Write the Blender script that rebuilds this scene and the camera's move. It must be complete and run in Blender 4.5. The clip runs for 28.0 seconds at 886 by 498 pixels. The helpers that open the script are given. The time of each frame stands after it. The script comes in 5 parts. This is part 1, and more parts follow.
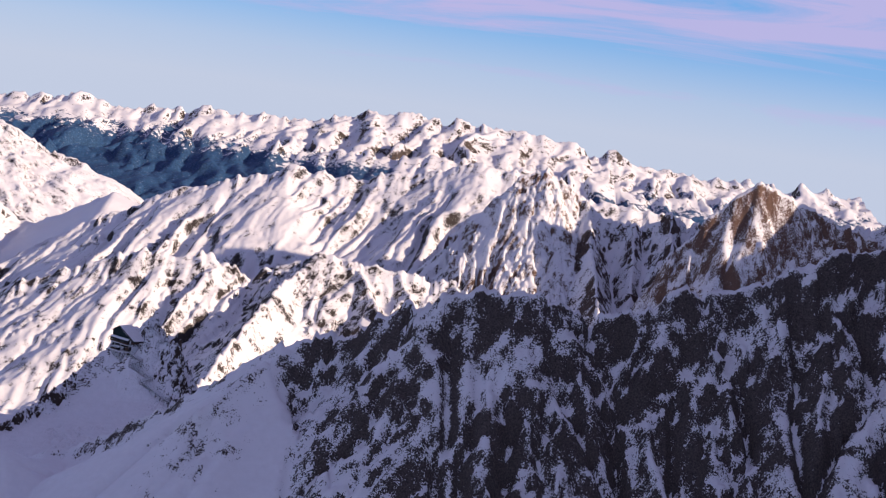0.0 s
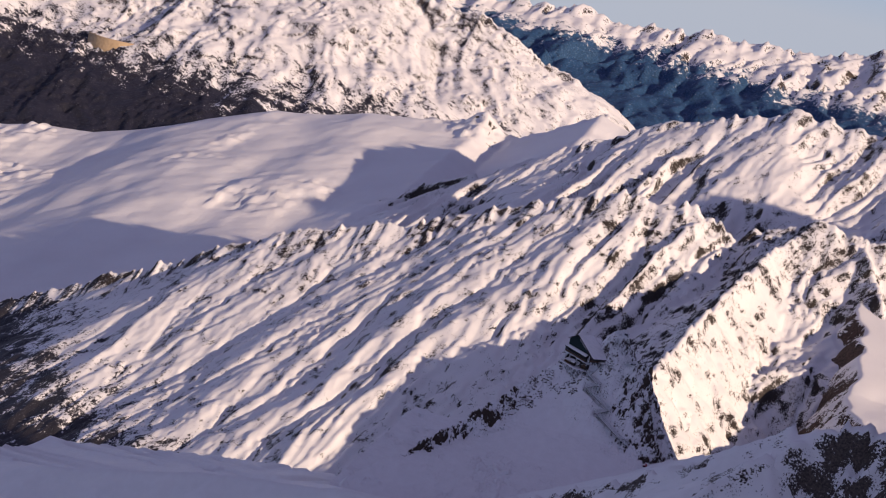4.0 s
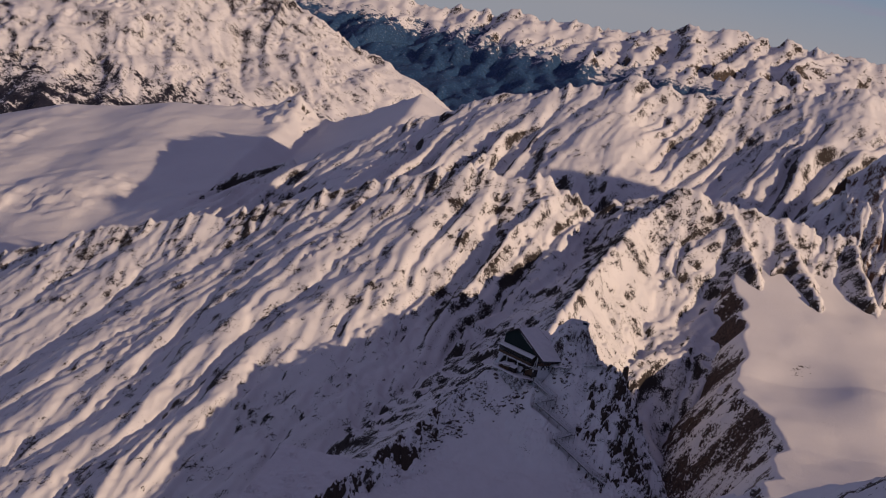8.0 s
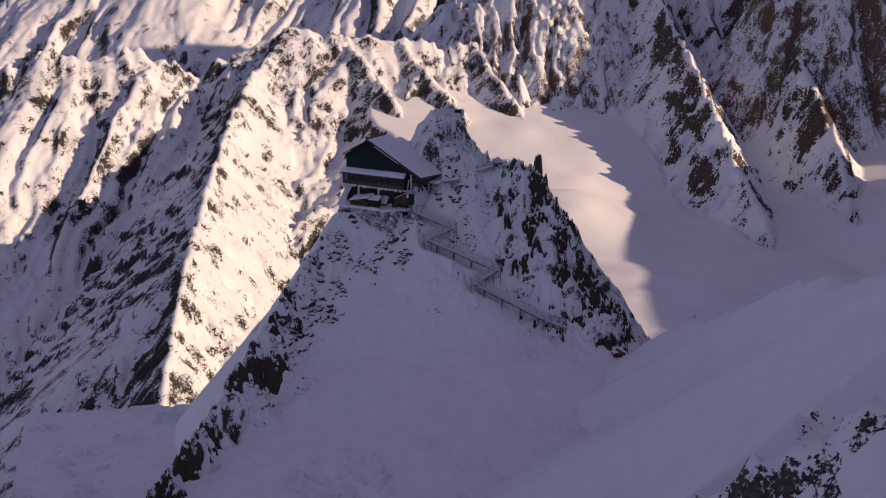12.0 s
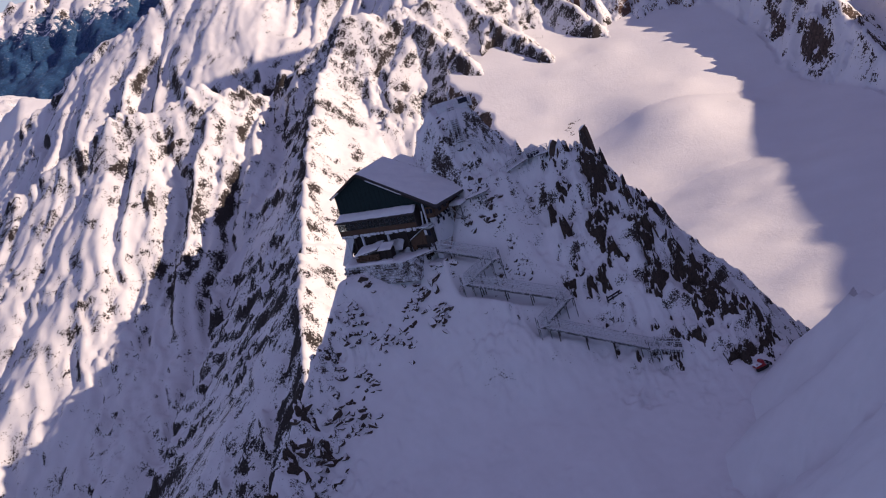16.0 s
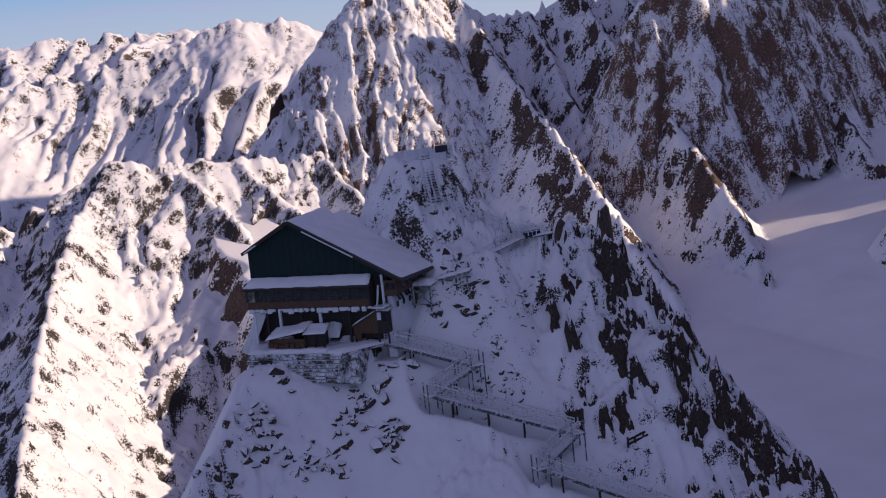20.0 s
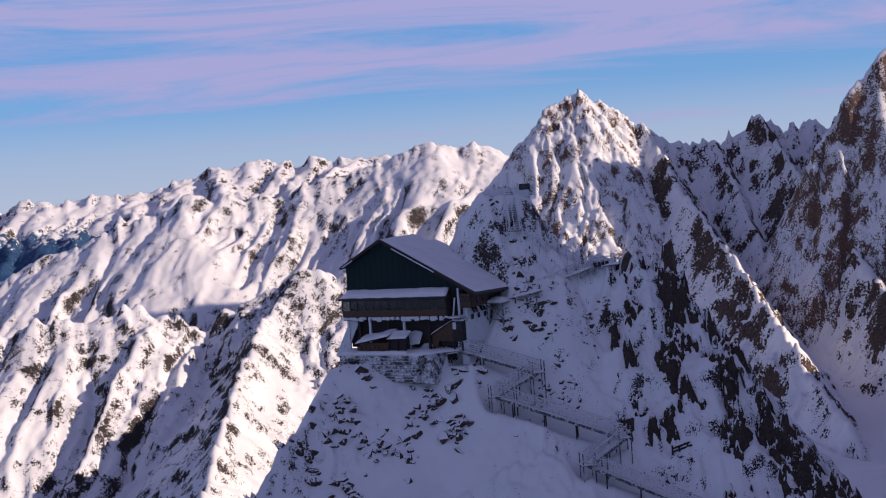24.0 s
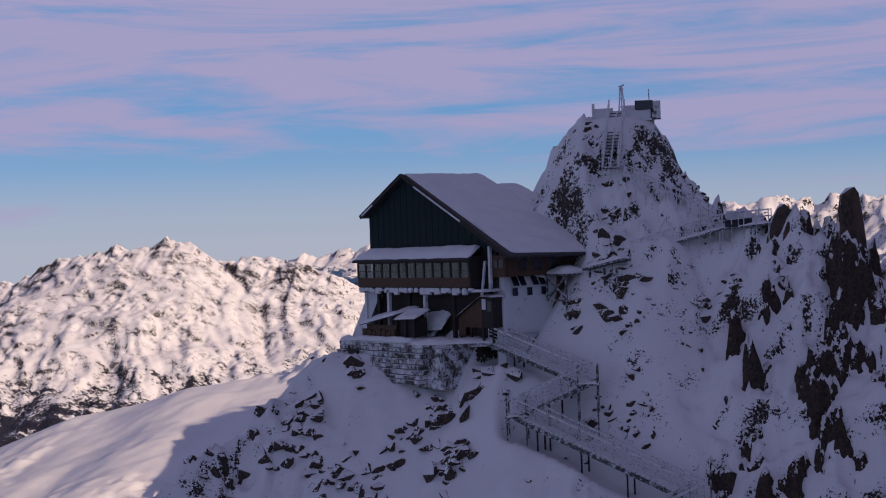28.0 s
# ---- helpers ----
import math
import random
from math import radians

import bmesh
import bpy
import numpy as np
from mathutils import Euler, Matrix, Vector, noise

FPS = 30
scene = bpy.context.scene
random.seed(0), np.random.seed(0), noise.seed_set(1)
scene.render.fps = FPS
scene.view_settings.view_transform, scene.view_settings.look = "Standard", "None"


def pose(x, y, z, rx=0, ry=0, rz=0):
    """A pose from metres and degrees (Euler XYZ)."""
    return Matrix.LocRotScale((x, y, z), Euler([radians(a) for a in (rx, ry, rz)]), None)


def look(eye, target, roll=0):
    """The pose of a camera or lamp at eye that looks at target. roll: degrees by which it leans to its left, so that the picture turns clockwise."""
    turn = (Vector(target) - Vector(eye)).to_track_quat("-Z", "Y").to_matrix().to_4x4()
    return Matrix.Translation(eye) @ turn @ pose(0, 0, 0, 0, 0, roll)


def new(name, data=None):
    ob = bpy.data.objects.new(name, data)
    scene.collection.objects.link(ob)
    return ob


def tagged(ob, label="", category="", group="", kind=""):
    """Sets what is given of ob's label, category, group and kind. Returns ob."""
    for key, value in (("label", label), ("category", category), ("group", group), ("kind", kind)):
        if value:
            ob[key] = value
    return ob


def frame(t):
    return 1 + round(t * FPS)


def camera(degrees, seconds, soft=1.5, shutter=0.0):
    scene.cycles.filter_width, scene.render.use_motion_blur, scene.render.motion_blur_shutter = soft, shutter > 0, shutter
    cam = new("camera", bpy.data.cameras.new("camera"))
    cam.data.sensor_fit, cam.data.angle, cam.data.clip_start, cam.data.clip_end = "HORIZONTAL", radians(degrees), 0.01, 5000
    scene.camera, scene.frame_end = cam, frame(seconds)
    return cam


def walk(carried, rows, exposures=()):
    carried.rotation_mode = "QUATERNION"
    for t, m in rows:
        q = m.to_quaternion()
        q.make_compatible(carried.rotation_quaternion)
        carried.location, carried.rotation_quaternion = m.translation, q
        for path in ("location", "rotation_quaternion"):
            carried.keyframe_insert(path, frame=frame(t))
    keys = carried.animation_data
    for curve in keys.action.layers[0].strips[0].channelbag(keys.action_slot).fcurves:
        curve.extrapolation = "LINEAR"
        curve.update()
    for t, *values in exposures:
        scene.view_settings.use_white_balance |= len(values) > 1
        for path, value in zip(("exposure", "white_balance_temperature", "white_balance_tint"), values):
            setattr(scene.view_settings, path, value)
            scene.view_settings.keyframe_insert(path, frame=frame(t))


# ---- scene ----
# ---------------------------------------------------------------- camera
cam = camera(36.18, 28.0, soft=1.1)


def heading(x, y, z, yaw, pitch, roll):
    """A pose from a place, a yaw to the left of +y, a pitch upwards and a roll."""
    turn = Matrix.Rotation(radians(yaw), 4, "Z") @ Matrix.Rotation(radians(90 + pitch), 4, "X")
    return Matrix.Translation((x, y, z)) @ turn @ Matrix.Rotation(radians(roll), 4, "Z")


# seconds, x, y, z, yaw, pitch, roll
PATH = [
    (0, 75.94, -544.54, 103.82, -5.07, -5.89, 7.98),
    (0.5, 73.83, -528.15, 107.80, -2.12, -6.27, 8.81),
    (1, 72.34, -511.29, 106.17, 1.10, -6.34, 9.07),
    (1.5, 70.85, -494.38, 105.00, 4.00, -6.92, 9.62),
    (2, 68.68, -477.53, 105.88, 6.84, -8.20, 10.25),
    (2.5, 66.17, -460.73, 106.90, 9.38, -9.67, 10.40),
    (3, 64.22, -443.84, 106.34, 12.11, -10.88, 10.72),
    (3.5, 59.84, -428.97, 113.36, 14.02, -13.00, 12.62),
    (5.5, 38.16, -365.66, 101.25, 14.62, -11.34, 11.74),
    (6, 35.55, -348.90, 99.87, 14.67, -11.02, 10.78),
    (6.5, 31.73, -337.07, 88.23, 13.25, -9.69, 11.99),
    (7, 25.53, -323.10, 80.71, 10.33, -9.71, 12.39),
    (7.5, 18.15, -308.49, 75.96, 7.53, -10.27, 12.17),
    (8, 9.96, -293.89, 72.75, 5.89, -11.28, 11.27),
    (8.5, 1.29, -279.66, 69.12, 5.20, -11.98, 10.43),
    (9, -6.92, -265.63, 64.00, 4.63, -12.47, 8.18),
    (9.5, -12.85, -250.80, 58.12, 4.57, -13.17, 5.97),
    (10, -19.45, -236.21, 52.36, 3.90, -13.68, 3.74),
    (10.5, -21.82, -220.73, 45.74, 2.06, -13.69, 2.67),
    (11, -23.49, -210.86, 41.34, -2.02, -13.62, 1.19),
    (11.5, -28.37, -203.85, 38.40, -7.67, -14.05, 1.74),
    (12, -33.78, -193.71, 33.05, -13.13, -14.10, 1.03),
    (12.5, -37.13, -185.22, 29.75, -15.54, -14.14, -1.09),
    (14.5, 4.67, -159.80, 36.32, -1.42, -18.45, -17.45),
    (15, -0.51, -153.45, 32.82, -4.12, -17.56, -18.25),
    (15.5, -5.17, -149.91, 31.58, -5.60, -16.82, -17.55),
    (16, -9.97, -145.23, 29.09, -6.55, -15.42, -16.95),
    (16.5, -13.57, -139.63, 27.32, -7.71, -14.51, -16.05),
    (17, -16.65, -132.15, 24.81, -9.90, -13.84, -14.48),
    (17.5, -18.29, -125.05, 22.82, -12.36, -13.87, -13.04),
    (18, -20.54, -119.16, 20.52, -15.73, -13.57, -11.24),
    (18.5, -21.31, -112.73, 18.10, -18.53, -12.82, -10.02),
    (19, -22.33, -108.05, 16.30, -20.51, -11.60, -8.89),
    (19.5, -23.90, -105.42, 15.17, -21.20, -10.32, -6.90),
    (20, -24.28, -100.52, 13.52, -19.97, -9.36, -5.99),
    (20.5, -24.38, -96.13, 11.81, -18.72, -8.59, -4.92),
    (21, -24.69, -93.95, 10.69, -18.18, -7.84, -4.39),
    (21.5, -24.51, -92.99, 9.55, -18.46, -7.09, -3.52),
    (23.5, -20.02, -108.04, 6.39, -14.68, -3.55, -3.69),
    (24, -20.00, -116.14, 5.19, -12.34, -3.11, -4.13),
    (24.5, -19.17, -120.48, 3.42, -9.92, -2.59, -3.95),
    (25, -15.09, -127.02, 2.29, -5.47, -2.25, -3.66),
    (25.5, -9.47, -129.73, 1.76, -0.57, -1.92, -4.12),
    (26, -3.53, -124.34, 0.68, 4.36, -1.52, -3.39),
    (26.5, 0.94, -110.31, -0.94, 7.36, -1.05, -2.84),
    (27, 5.68, -97.57, -2.23, 9.23, -0.78, -1.93),
    (27.5, 10.14, -87.47, -3.60, 9.59, -0.29, -1.90),
    (28, 15.16, -78.85, -3.98, 9.49, -0.36, -2.07),
]
EXPOSURES = [(0.0, 0.2, 6000, 15), (1.0, -0.05, 6000, 14), (2.0, -0.17, 5950, 14), (3.5, -0.12, 6200, 14), (6.0, -0.2, 6800, 16), (7.0, -0.48, 6800, 16), (8.0, -0.84, 6700, 16), (9.0, -0.65, 6500, 16), (10.0, -0.68, 6300, 15), (11.0, -0.45, 6300, 15), (12.5, -0.12, 6700, 14), (14.5, -0.05, 6000, 16), (17.0, -0.03, 5950, 16),
             (21.5, -0.05, 5950, 15), (23.5, -0.08, 5700, 14), (25.0, -0.1, 5900, 15), (26.0, -0.48, 6250, 16), (27.0, -0.28, 6250, 16), (28.0, -0.26, 6200, 16)]
walk(cam, [(row[0], heading(*row[1:])) for row in PATH], EXPOSURES)

# ---------------------------------------------------------------- sky and sun
SUN_DIR = Vector((0.83, -0.46, 0.315)).normalized()
world = bpy.data.worlds.new("sky")
scene.world = world
world.use_nodes = True
wn, wl = world.node_tree.nodes, world.node_tree.links
wn.clear()
w_out, w_back = wn.new("ShaderNodeOutputWorld"), wn.new("ShaderNodeBackground")
w_sky = wn.new("ShaderNodeTexSky")
w_sky.sky_type = "NISHITA"
w_sky.sun_disc = False
w_sky.sun_elevation = math.asin(SUN_DIR.z)
w_sky.sun_rotation = math.atan2(SUN_DIR.x, SUN_DIR.y)
w_sky.altitude = 2800
w_sky.air_density, w_sky.dust_density, w_sky.ozone_density = 1.0, 0.15, 1.0
w_co, w_map, w_noise, w_sep = (wn.new("ShaderNode" + k) for k in ("TexCoord", "Mapping", "TexNoise", "SeparateXYZ"))
w_map.inputs["Scale"].default_value = (1.5, 2.2, 17.0)
w_map.inputs["Rotation"].default_value = (0.06, -0.10, 0.35)
w_noise.inputs["Scale"].default_value, w_noise.inputs["Detail"].default_value = 1.7, 10.0
w_noise.inputs["Roughness"].default_value, w_noise.inputs["Distortion"].default_value = 0.62, 0.9
wl.new(w_co.outputs["Generated"], w_map.inputs["Vector"])
wl.new(w_map.outputs["Vector"], w_noise.inputs["Vector"])
wl.new(w_co.outputs["Generated"], w_sep.inputs["Vector"])


def w_steps(value, *stops):
    """A number that follows the stops (position, number) of a height above the horizon."""
    r = wn.new("ShaderNodeValToRGB")
    while len(r.color_ramp.elements) < len(stops):
        r.color_ramp.elements.new(0.5)
    for e, (p, v) in zip(r.color_ramp.elements, stops):
        e.position, e.color = p, (v, v, v, 1)
    wl.new(value, r.inputs["Fac"])
    return r.outputs["Color"]


def w_calc(op, a, b):
    m = wn.new("ShaderNodeMath")
    m.operation = op
    for k, v in enumerate((a, b)):
        if isinstance(v, (int, float)):
            m.inputs[k].default_value = v
        else:
            wl.new(v, m.inputs[k])
    return m.outputs["Value"]


def w_blend(fac, a, b):
    m = wn.new("ShaderNodeMix")
    m.data_type = "RGBA"
    for key, v in (("Factor", fac), ("A", a), ("B", b)):
        if isinstance(v, tuple):
            m.inputs[key].default_value = (*v, 1)
        elif isinstance(v, float):
            m.inputs[key].default_value = v
        else:
            wl.new(v, m.inputs[key])
    return m.outputs["Result"]


# cirrus: thick above, a clear belt below it, a pale veil along the horizon
w_cover = w_steps(w_sep.outputs["Z"], (0.0, 0.16), (0.018, 0.36), (0.03, 0.40), (0.042, 0.27), (0.054, 0.28), (0.07, 0.47), (0.095, 0.54), (0.17, 0.60), (0.28, 0.55), (0.42, 0.2))
w_cloud = w_steps(w_calc("ADD", w_cover, w_calc("SUBTRACT", w_noise.outputs["Fac"], 0.5)), (0.41, 0.0), (0.59, 1.0))
w_veil = w_steps(w_sep.outputs["Z"], (0.0, 0.85), (0.03, 0.62), (0.06, 0.18), (0.1, 0.05), (0.2, 0.03), (0.4, 0.0))
w_blue = w_blend(0.7, w_sky.outputs["Color"], (1.9, 6.2, 12.0))
w_low = w_blend(w_veil, w_blue, (8.4, 8.7, 9.4))
w_mid = w_blend(w_calc("MULTIPLY", w_cloud, 0.85), w_low, (7.6, 6.6, 9.6))
w_all = w_blend(w_steps(w_sep.outputs["Z"], (0.26, 0.0), (0.5, 1.0)), w_mid, (2.75, 2.5, 4.2))
wl.new(w_all, w_back.inputs["Color"])
w_back.inputs["Strength"].default_value = 0.063
wl.new(w_back.outputs["Background"], w_out.inputs["Surface"])

sun = new("sun", bpy.data.lights.new("sun", "SUN"))
sun.data.energy, sun.data.angle, sun.data.color = 5.8, radians(0.53), (1.0, 0.74, 0.505)
sun.matrix_world = look((0, 0, 300), (-SUN_DIR.x, -SUN_DIR.y, 300 - SUN_DIR.z))

# ---------------------------------------------------------------- materials


def material(name, rough=0.7, metal=0.0):
    m = bpy.data.materials.new(name)
    m.use_nodes = True
    b = m.node_tree.nodes["Principled BSDF"]
    b.inputs["Roughness"].default_value, b.inputs["Metallic"].default_value = rough, metal
    return m, m.node_tree.nodes, m.node_tree.links, b


def noise_node(n, l, scale, detail=6.0, rough=0.6, tilt=None, squash=None):
    co = n.new("ShaderNodeTexCoord")
    out = co.outputs["Object"]
    if squash:
        mp = n.new("ShaderNodeMapping")
        mp.inputs["Scale"].default_value = squash
        l.new(out, mp.inputs["Vector"])
        out = mp.outputs["Vector"]
    if tilt is not None:
        mp = n.new("ShaderNodeMapping")
        mp.vector_type = "TEXTURE"
        mp.inputs["Rotation"].default_value, mp.inputs["Scale"].default_value = (0, radians(tilt), 0), (1, 1, 3.2)
        l.new(out, mp.inputs["Vector"])
        out = mp.outputs["Vector"]
    t = n.new("ShaderNodeTexNoise")
    t.inputs["Scale"].default_value, t.inputs["Detail"].default_value, t.inputs["Roughness"].default_value = scale, detail, rough
    l.new(out, t.inputs["Vector"])
    return t.outputs["Fac"]


def ramp(n, l, fac, *stops):
    r = n.new("ShaderNodeValToRGB")
    e = r.color_ramp.elements
    while len(e) < len(stops):
        e.new(0.5)
    for el, (p, c) in zip(e, stops):
        el.position, el.color = p, (*c, 1)
    l.new(fac, r.inputs["Fac"])
    return r.outputs["Color"]


def calc(n, l, op, a, b):
    m = n.new("ShaderNodeMath")
    m.operation = op
    for k, v in enumerate((a, b)):
        if isinstance(v, (int, float)):
            m.inputs[k].default_value = v
        else:
            l.new(v, m.inputs[k])
    return m.outputs["Value"]


def blend(n, l, fac, a, b):
    m = n.new("ShaderNodeMix")
    m.data_type = "RGBA"
    for key, v in (("Factor", fac), ("A", a), ("B", b)):
        if isinstance(v, tuple):
            m.inputs[key].default_value = (*v, 1)
        elif isinstance(v, (int, float)):
            m.inputs[key].default_value = v
        else:
            l.new(v, m.inputs[key])
    return m.outputs["Result"]


def bump(n, l, b, height, dist, strength=1.0):
    k = n.new("ShaderNodeBump")
    k.inputs["Strength"].default_value, k.inputs["Distance"].default_value = strength, dist
    l.new(height, k.inputs["Height"])
    l.new(k.outputs["Normal"], b.inputs["Normal"])


def snow_rock(name, size, steep, spread, snow=(0.78, 0.79, 0.82), rock_a=(0.014, 0.012, 0.013), rock_b=(0.10, 0.075, 0.06), tree_line=None, tilt=None, wind_or_shade=0.0, speck=3.0, mass=1.5):
    """Snow that lies on what is flat and rock where it is steep; size: metres of one patch of rock."""
    m, n, l, b = material(name, 0.75)
    geo = n.new("ShaderNodeNewGeometry")
    sep = n.new("ShaderNodeSeparateXYZ")
    l.new(geo.outputs["Normal"], sep.inputs["Vector"])
    patch = noise_node(n, l, 1.0 / size, 6.0, 0.72, tilt=tilt)
    broad = noise_node(n, l, 0.17 / size, 4.0, 0.55, tilt=tilt)
    fine = noise_node(n, l, 3.0 / size, 3.0, 0.65)
    lie = calc(n, l, "SUBTRACT", sep.outputs["Z"], calc(n, l, "MULTIPLY", sep.outputs["X"], wind_or_shade))
    k = calc(n, l, "ADD", lie, calc(n, l, "MULTIPLY", calc(n, l, "SUBTRACT", patch, 0.5), spread * 2.1))
    k = calc(n, l, "ADD", k, calc(n, l, "MULTIPLY", calc(n, l, "SUBTRACT", broad, 0.5), spread * mass))
    k = calc(n, l, "ADD", k, calc(n, l, "MULTIPLY", calc(n, l, "SUBTRACT", fine, 0.5), spread * speck))
    lo = n.new("ShaderNodeMapRange")
    lo.inputs["From Min"].default_value, lo.inputs["From Max"].default_value = steep - 0.012, steep + 0.02
    l.new(k, lo.inputs["Value"])
    stone = ramp(n, l, fine, (0.3, rock_a), (0.72, rock_b))
    white = ramp(n, l, broad, (0.3, tuple(c * 0.94 for c in snow)), (0.7, snow))
    col = blend(n, l, lo.outputs["Result"], stone, white)
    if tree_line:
        z0, z1, wood_or_haze = tree_line
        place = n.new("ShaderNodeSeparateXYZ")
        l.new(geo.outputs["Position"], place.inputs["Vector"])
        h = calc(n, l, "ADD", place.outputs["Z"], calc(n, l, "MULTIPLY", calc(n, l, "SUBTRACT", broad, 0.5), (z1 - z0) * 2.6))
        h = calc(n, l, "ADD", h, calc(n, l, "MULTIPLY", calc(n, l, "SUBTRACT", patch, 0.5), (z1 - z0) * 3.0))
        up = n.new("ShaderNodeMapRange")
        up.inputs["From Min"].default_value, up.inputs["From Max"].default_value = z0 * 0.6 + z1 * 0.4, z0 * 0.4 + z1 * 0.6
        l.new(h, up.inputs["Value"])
        col = blend(n, l, up.outputs["Result"], ramp(n, l, fine, (0.35, wood_or_haze), (0.62, tuple(c * 1.9 for c in wood_or_haze)), (0.80, (0.4, 0.4, 0.44))), col)
    l.new(col, b.inputs["Base Color"])
    r = n.new("ShaderNodeMapRange")
    r.inputs["To Min"].default_value, r.inputs["To Max"].default_value = 0.88, 0.62
    l.new(lo.outputs["Result"], r.inputs["Value"])
    l.new(r.outputs["Result"], b.inputs["Roughness"])
    rough = calc(n, l, "SUBTRACT", 1.2, lo.outputs["Result"])
    bump(n, l, b, calc(n, l, "MULTIPLY", calc(n, l, "ADD", fine, calc(n, l, "MULTIPLY", patch, 1.5)), rough), size * 0.3, 0.6)
    return m


M_SITE = snow_rock("summit_snow_and_rock", 0.42, 0.37, 0.26, wind_or_shade=0.12, mass=2.2)
M_CRAG = snow_rock("brown_crag", 0.5, 0.68, 0.34, rock_a=(0.014, 0.011, 0.010), rock_b=(0.085, 0.058, 0.042), wind_or_shade=0.1)
M_FORE = snow_rock("shaded_snow_and_rock", 1.6, 0.635, 0.33, tilt=0.0, rock_a=(0.02, 0.017, 0.017), rock_b=(0.13, 0.104, 0.092), speck=2.4, mass=2.4)
# negative X bias: extra dark rock on sun-averted sides, deepening their shade
M_SPUR = snow_rock("spur_snow_and_rock", 2.4, 0.615, 0.34, rock_b=(0.055, 0.044, 0.04), wind_or_shade=-0.13, tree_line=(-350, -290, (0.012, 0.012, 0.018)), tilt=25, speck=2.2, mass=2.2)
M_WALL = snow_rock("wall_snow_and_rock", 4.2, 0.50, 0.34, tilt=0.0, rock_b=(0.13, 0.085, 0.065), speck=2.4, mass=4.5)
M_PEAK = snow_rock("red_granite_and_snow", 2.6, 0.48, 0.32, tilt=0.0, rock_a=(0.04, 0.025, 0.02), rock_b=(0.22, 0.13, 0.092), mass=2.5)
M_DOME = snow_rock("wind_packed_snow", 12.0, 0.62, 0.2, tilt=40)
# again more rock colour on faces turned from the sun, as added shade
M_FAR = snow_rock("far_snow_and_rock", 5.0, 0.71, 0.36, wind_or_shade=-0.1, rock_b=(0.06, 0.05, 0.052), tree_line=(-285, -200, (0.007, 0.008, 0.018)), tilt=-40)
# the forest blue of the range holds distance haze put into the colour
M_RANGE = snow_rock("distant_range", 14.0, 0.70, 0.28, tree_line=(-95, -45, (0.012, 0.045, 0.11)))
M_DAM, dn, dl, db = material("pale_concrete", 0.8)
dl.new(ramp(dn, dl, noise_node(dn, dl, 0.12, 6), (0.35, (0.36, 0.27, 0.17)), (0.7, (0.50, 0.38, 0.25))), db.inputs["Base Color"])

# ---------------------------------------------------------------- terrain


def lattice(ix, iy, seed):
    h = (ix.astype(np.int64) * 374761393 + iy.astype(np.int64) * 668265263 + seed * 1442695041) & 0xFFFFFFFF
    h = ((h ^ (h >> 13)) * 1274126177) & 0xFFFFFFFF
    return ((h ^ (h >> 16)) & 0xFFFF) / 32767.5 - 1.0


def vnoise(x, y, seed=0):
    ix, iy = np.floor(x), np.floor(y)
    u, v = x - ix, y - iy
    u, v = u * u * u * (u * (u * 6 - 15) + 10), v * v * v * (v * (v * 6 - 15) + 10)
    a, b = lattice(ix, iy, seed), lattice(ix + 1, iy, seed)
    c, d = lattice(ix, iy + 1, seed), lattice(ix + 1, iy + 1, seed)
    return (a * (1 - u) + b * u) * (1 - v) + (c * (1 - u) + d * u) * v


def fbm(x, y, octaves=5, seed=0, gain=0.5):
    total, amp = 0.0, 1.0
    for k in range(octaves):
        total = total + amp * vnoise(x, y, seed + 17 * k)
        x, y, amp = x * 2.03 + 3.1, y * 2.03 - 1.7, amp * gain
    return total


def ridged(x, y, octaves=4, seed=0, gain=0.5, grow=2.07):
    total, amp = 0.0, 1.0
    for k in range(octaves):
        total = total + amp * (1 - 2 * np.abs(vnoise(x, y, seed + 31 * k)))
        x, y, amp = x * 2.07 + 1.3, y * grow + 5.1, amp * gain
    return total


def crest_height(X, Y, pts, left, right, hollow=0.0):
    """Height of a ridge along pts, with the run along it, the distance from it and the side (+1: left)."""
    best = np.full(X.shape, -1e9)
    run, off, side = np.zeros(X.shape), np.zeros(X.shape), np.ones(X.shape)
    at = 0.0
    for (x0, y0, z0), (x1, y1, z1) in zip(pts, pts[1:]):
        dx, dy = x1 - x0, y1 - y0
        length = math.hypot(dx, dy)
        t = np.clip(((X - x0) * dx + (Y - y0) * dy) / length**2, 0, 1)
        d = np.hypot(X - x0 - t * dx, Y - y0 - t * dy)
        s = np.where(dx * (Y - y0) - dy * (X - x0) > 0, 1.0, -1.0)
        slope = np.where(s > 0, left, right)
        h = z0 + t * (z1 - z0) - slope * d * (1 - hollow * d / (d + 120))
        m = h > best
        best, run, off, side = np.where(m, h, best), np.where(m, at + t * length, run), np.where(m, d, off), np.where(m, s, side)
        at += length
    return best, run, off, side


def teeth(u, v, seed):
    """An uneven saw: crests at whole numbers, gentle to the right of each and steep to the left; 0 to 1."""
    i = np.floor(u)
    f = u - i
    low = 0.58 + 0.12 * lattice(i, i * 0, seed + 3)
    a = 0.55 + 0.55 * vnoise(i * 7.31, v, seed)
    b = 0.55 + 0.55 * vnoise((i + 1) * 7.31, v, seed)
    return np.where(f < low, a * (1 - f / low), b * (f - low) / (1 - low))


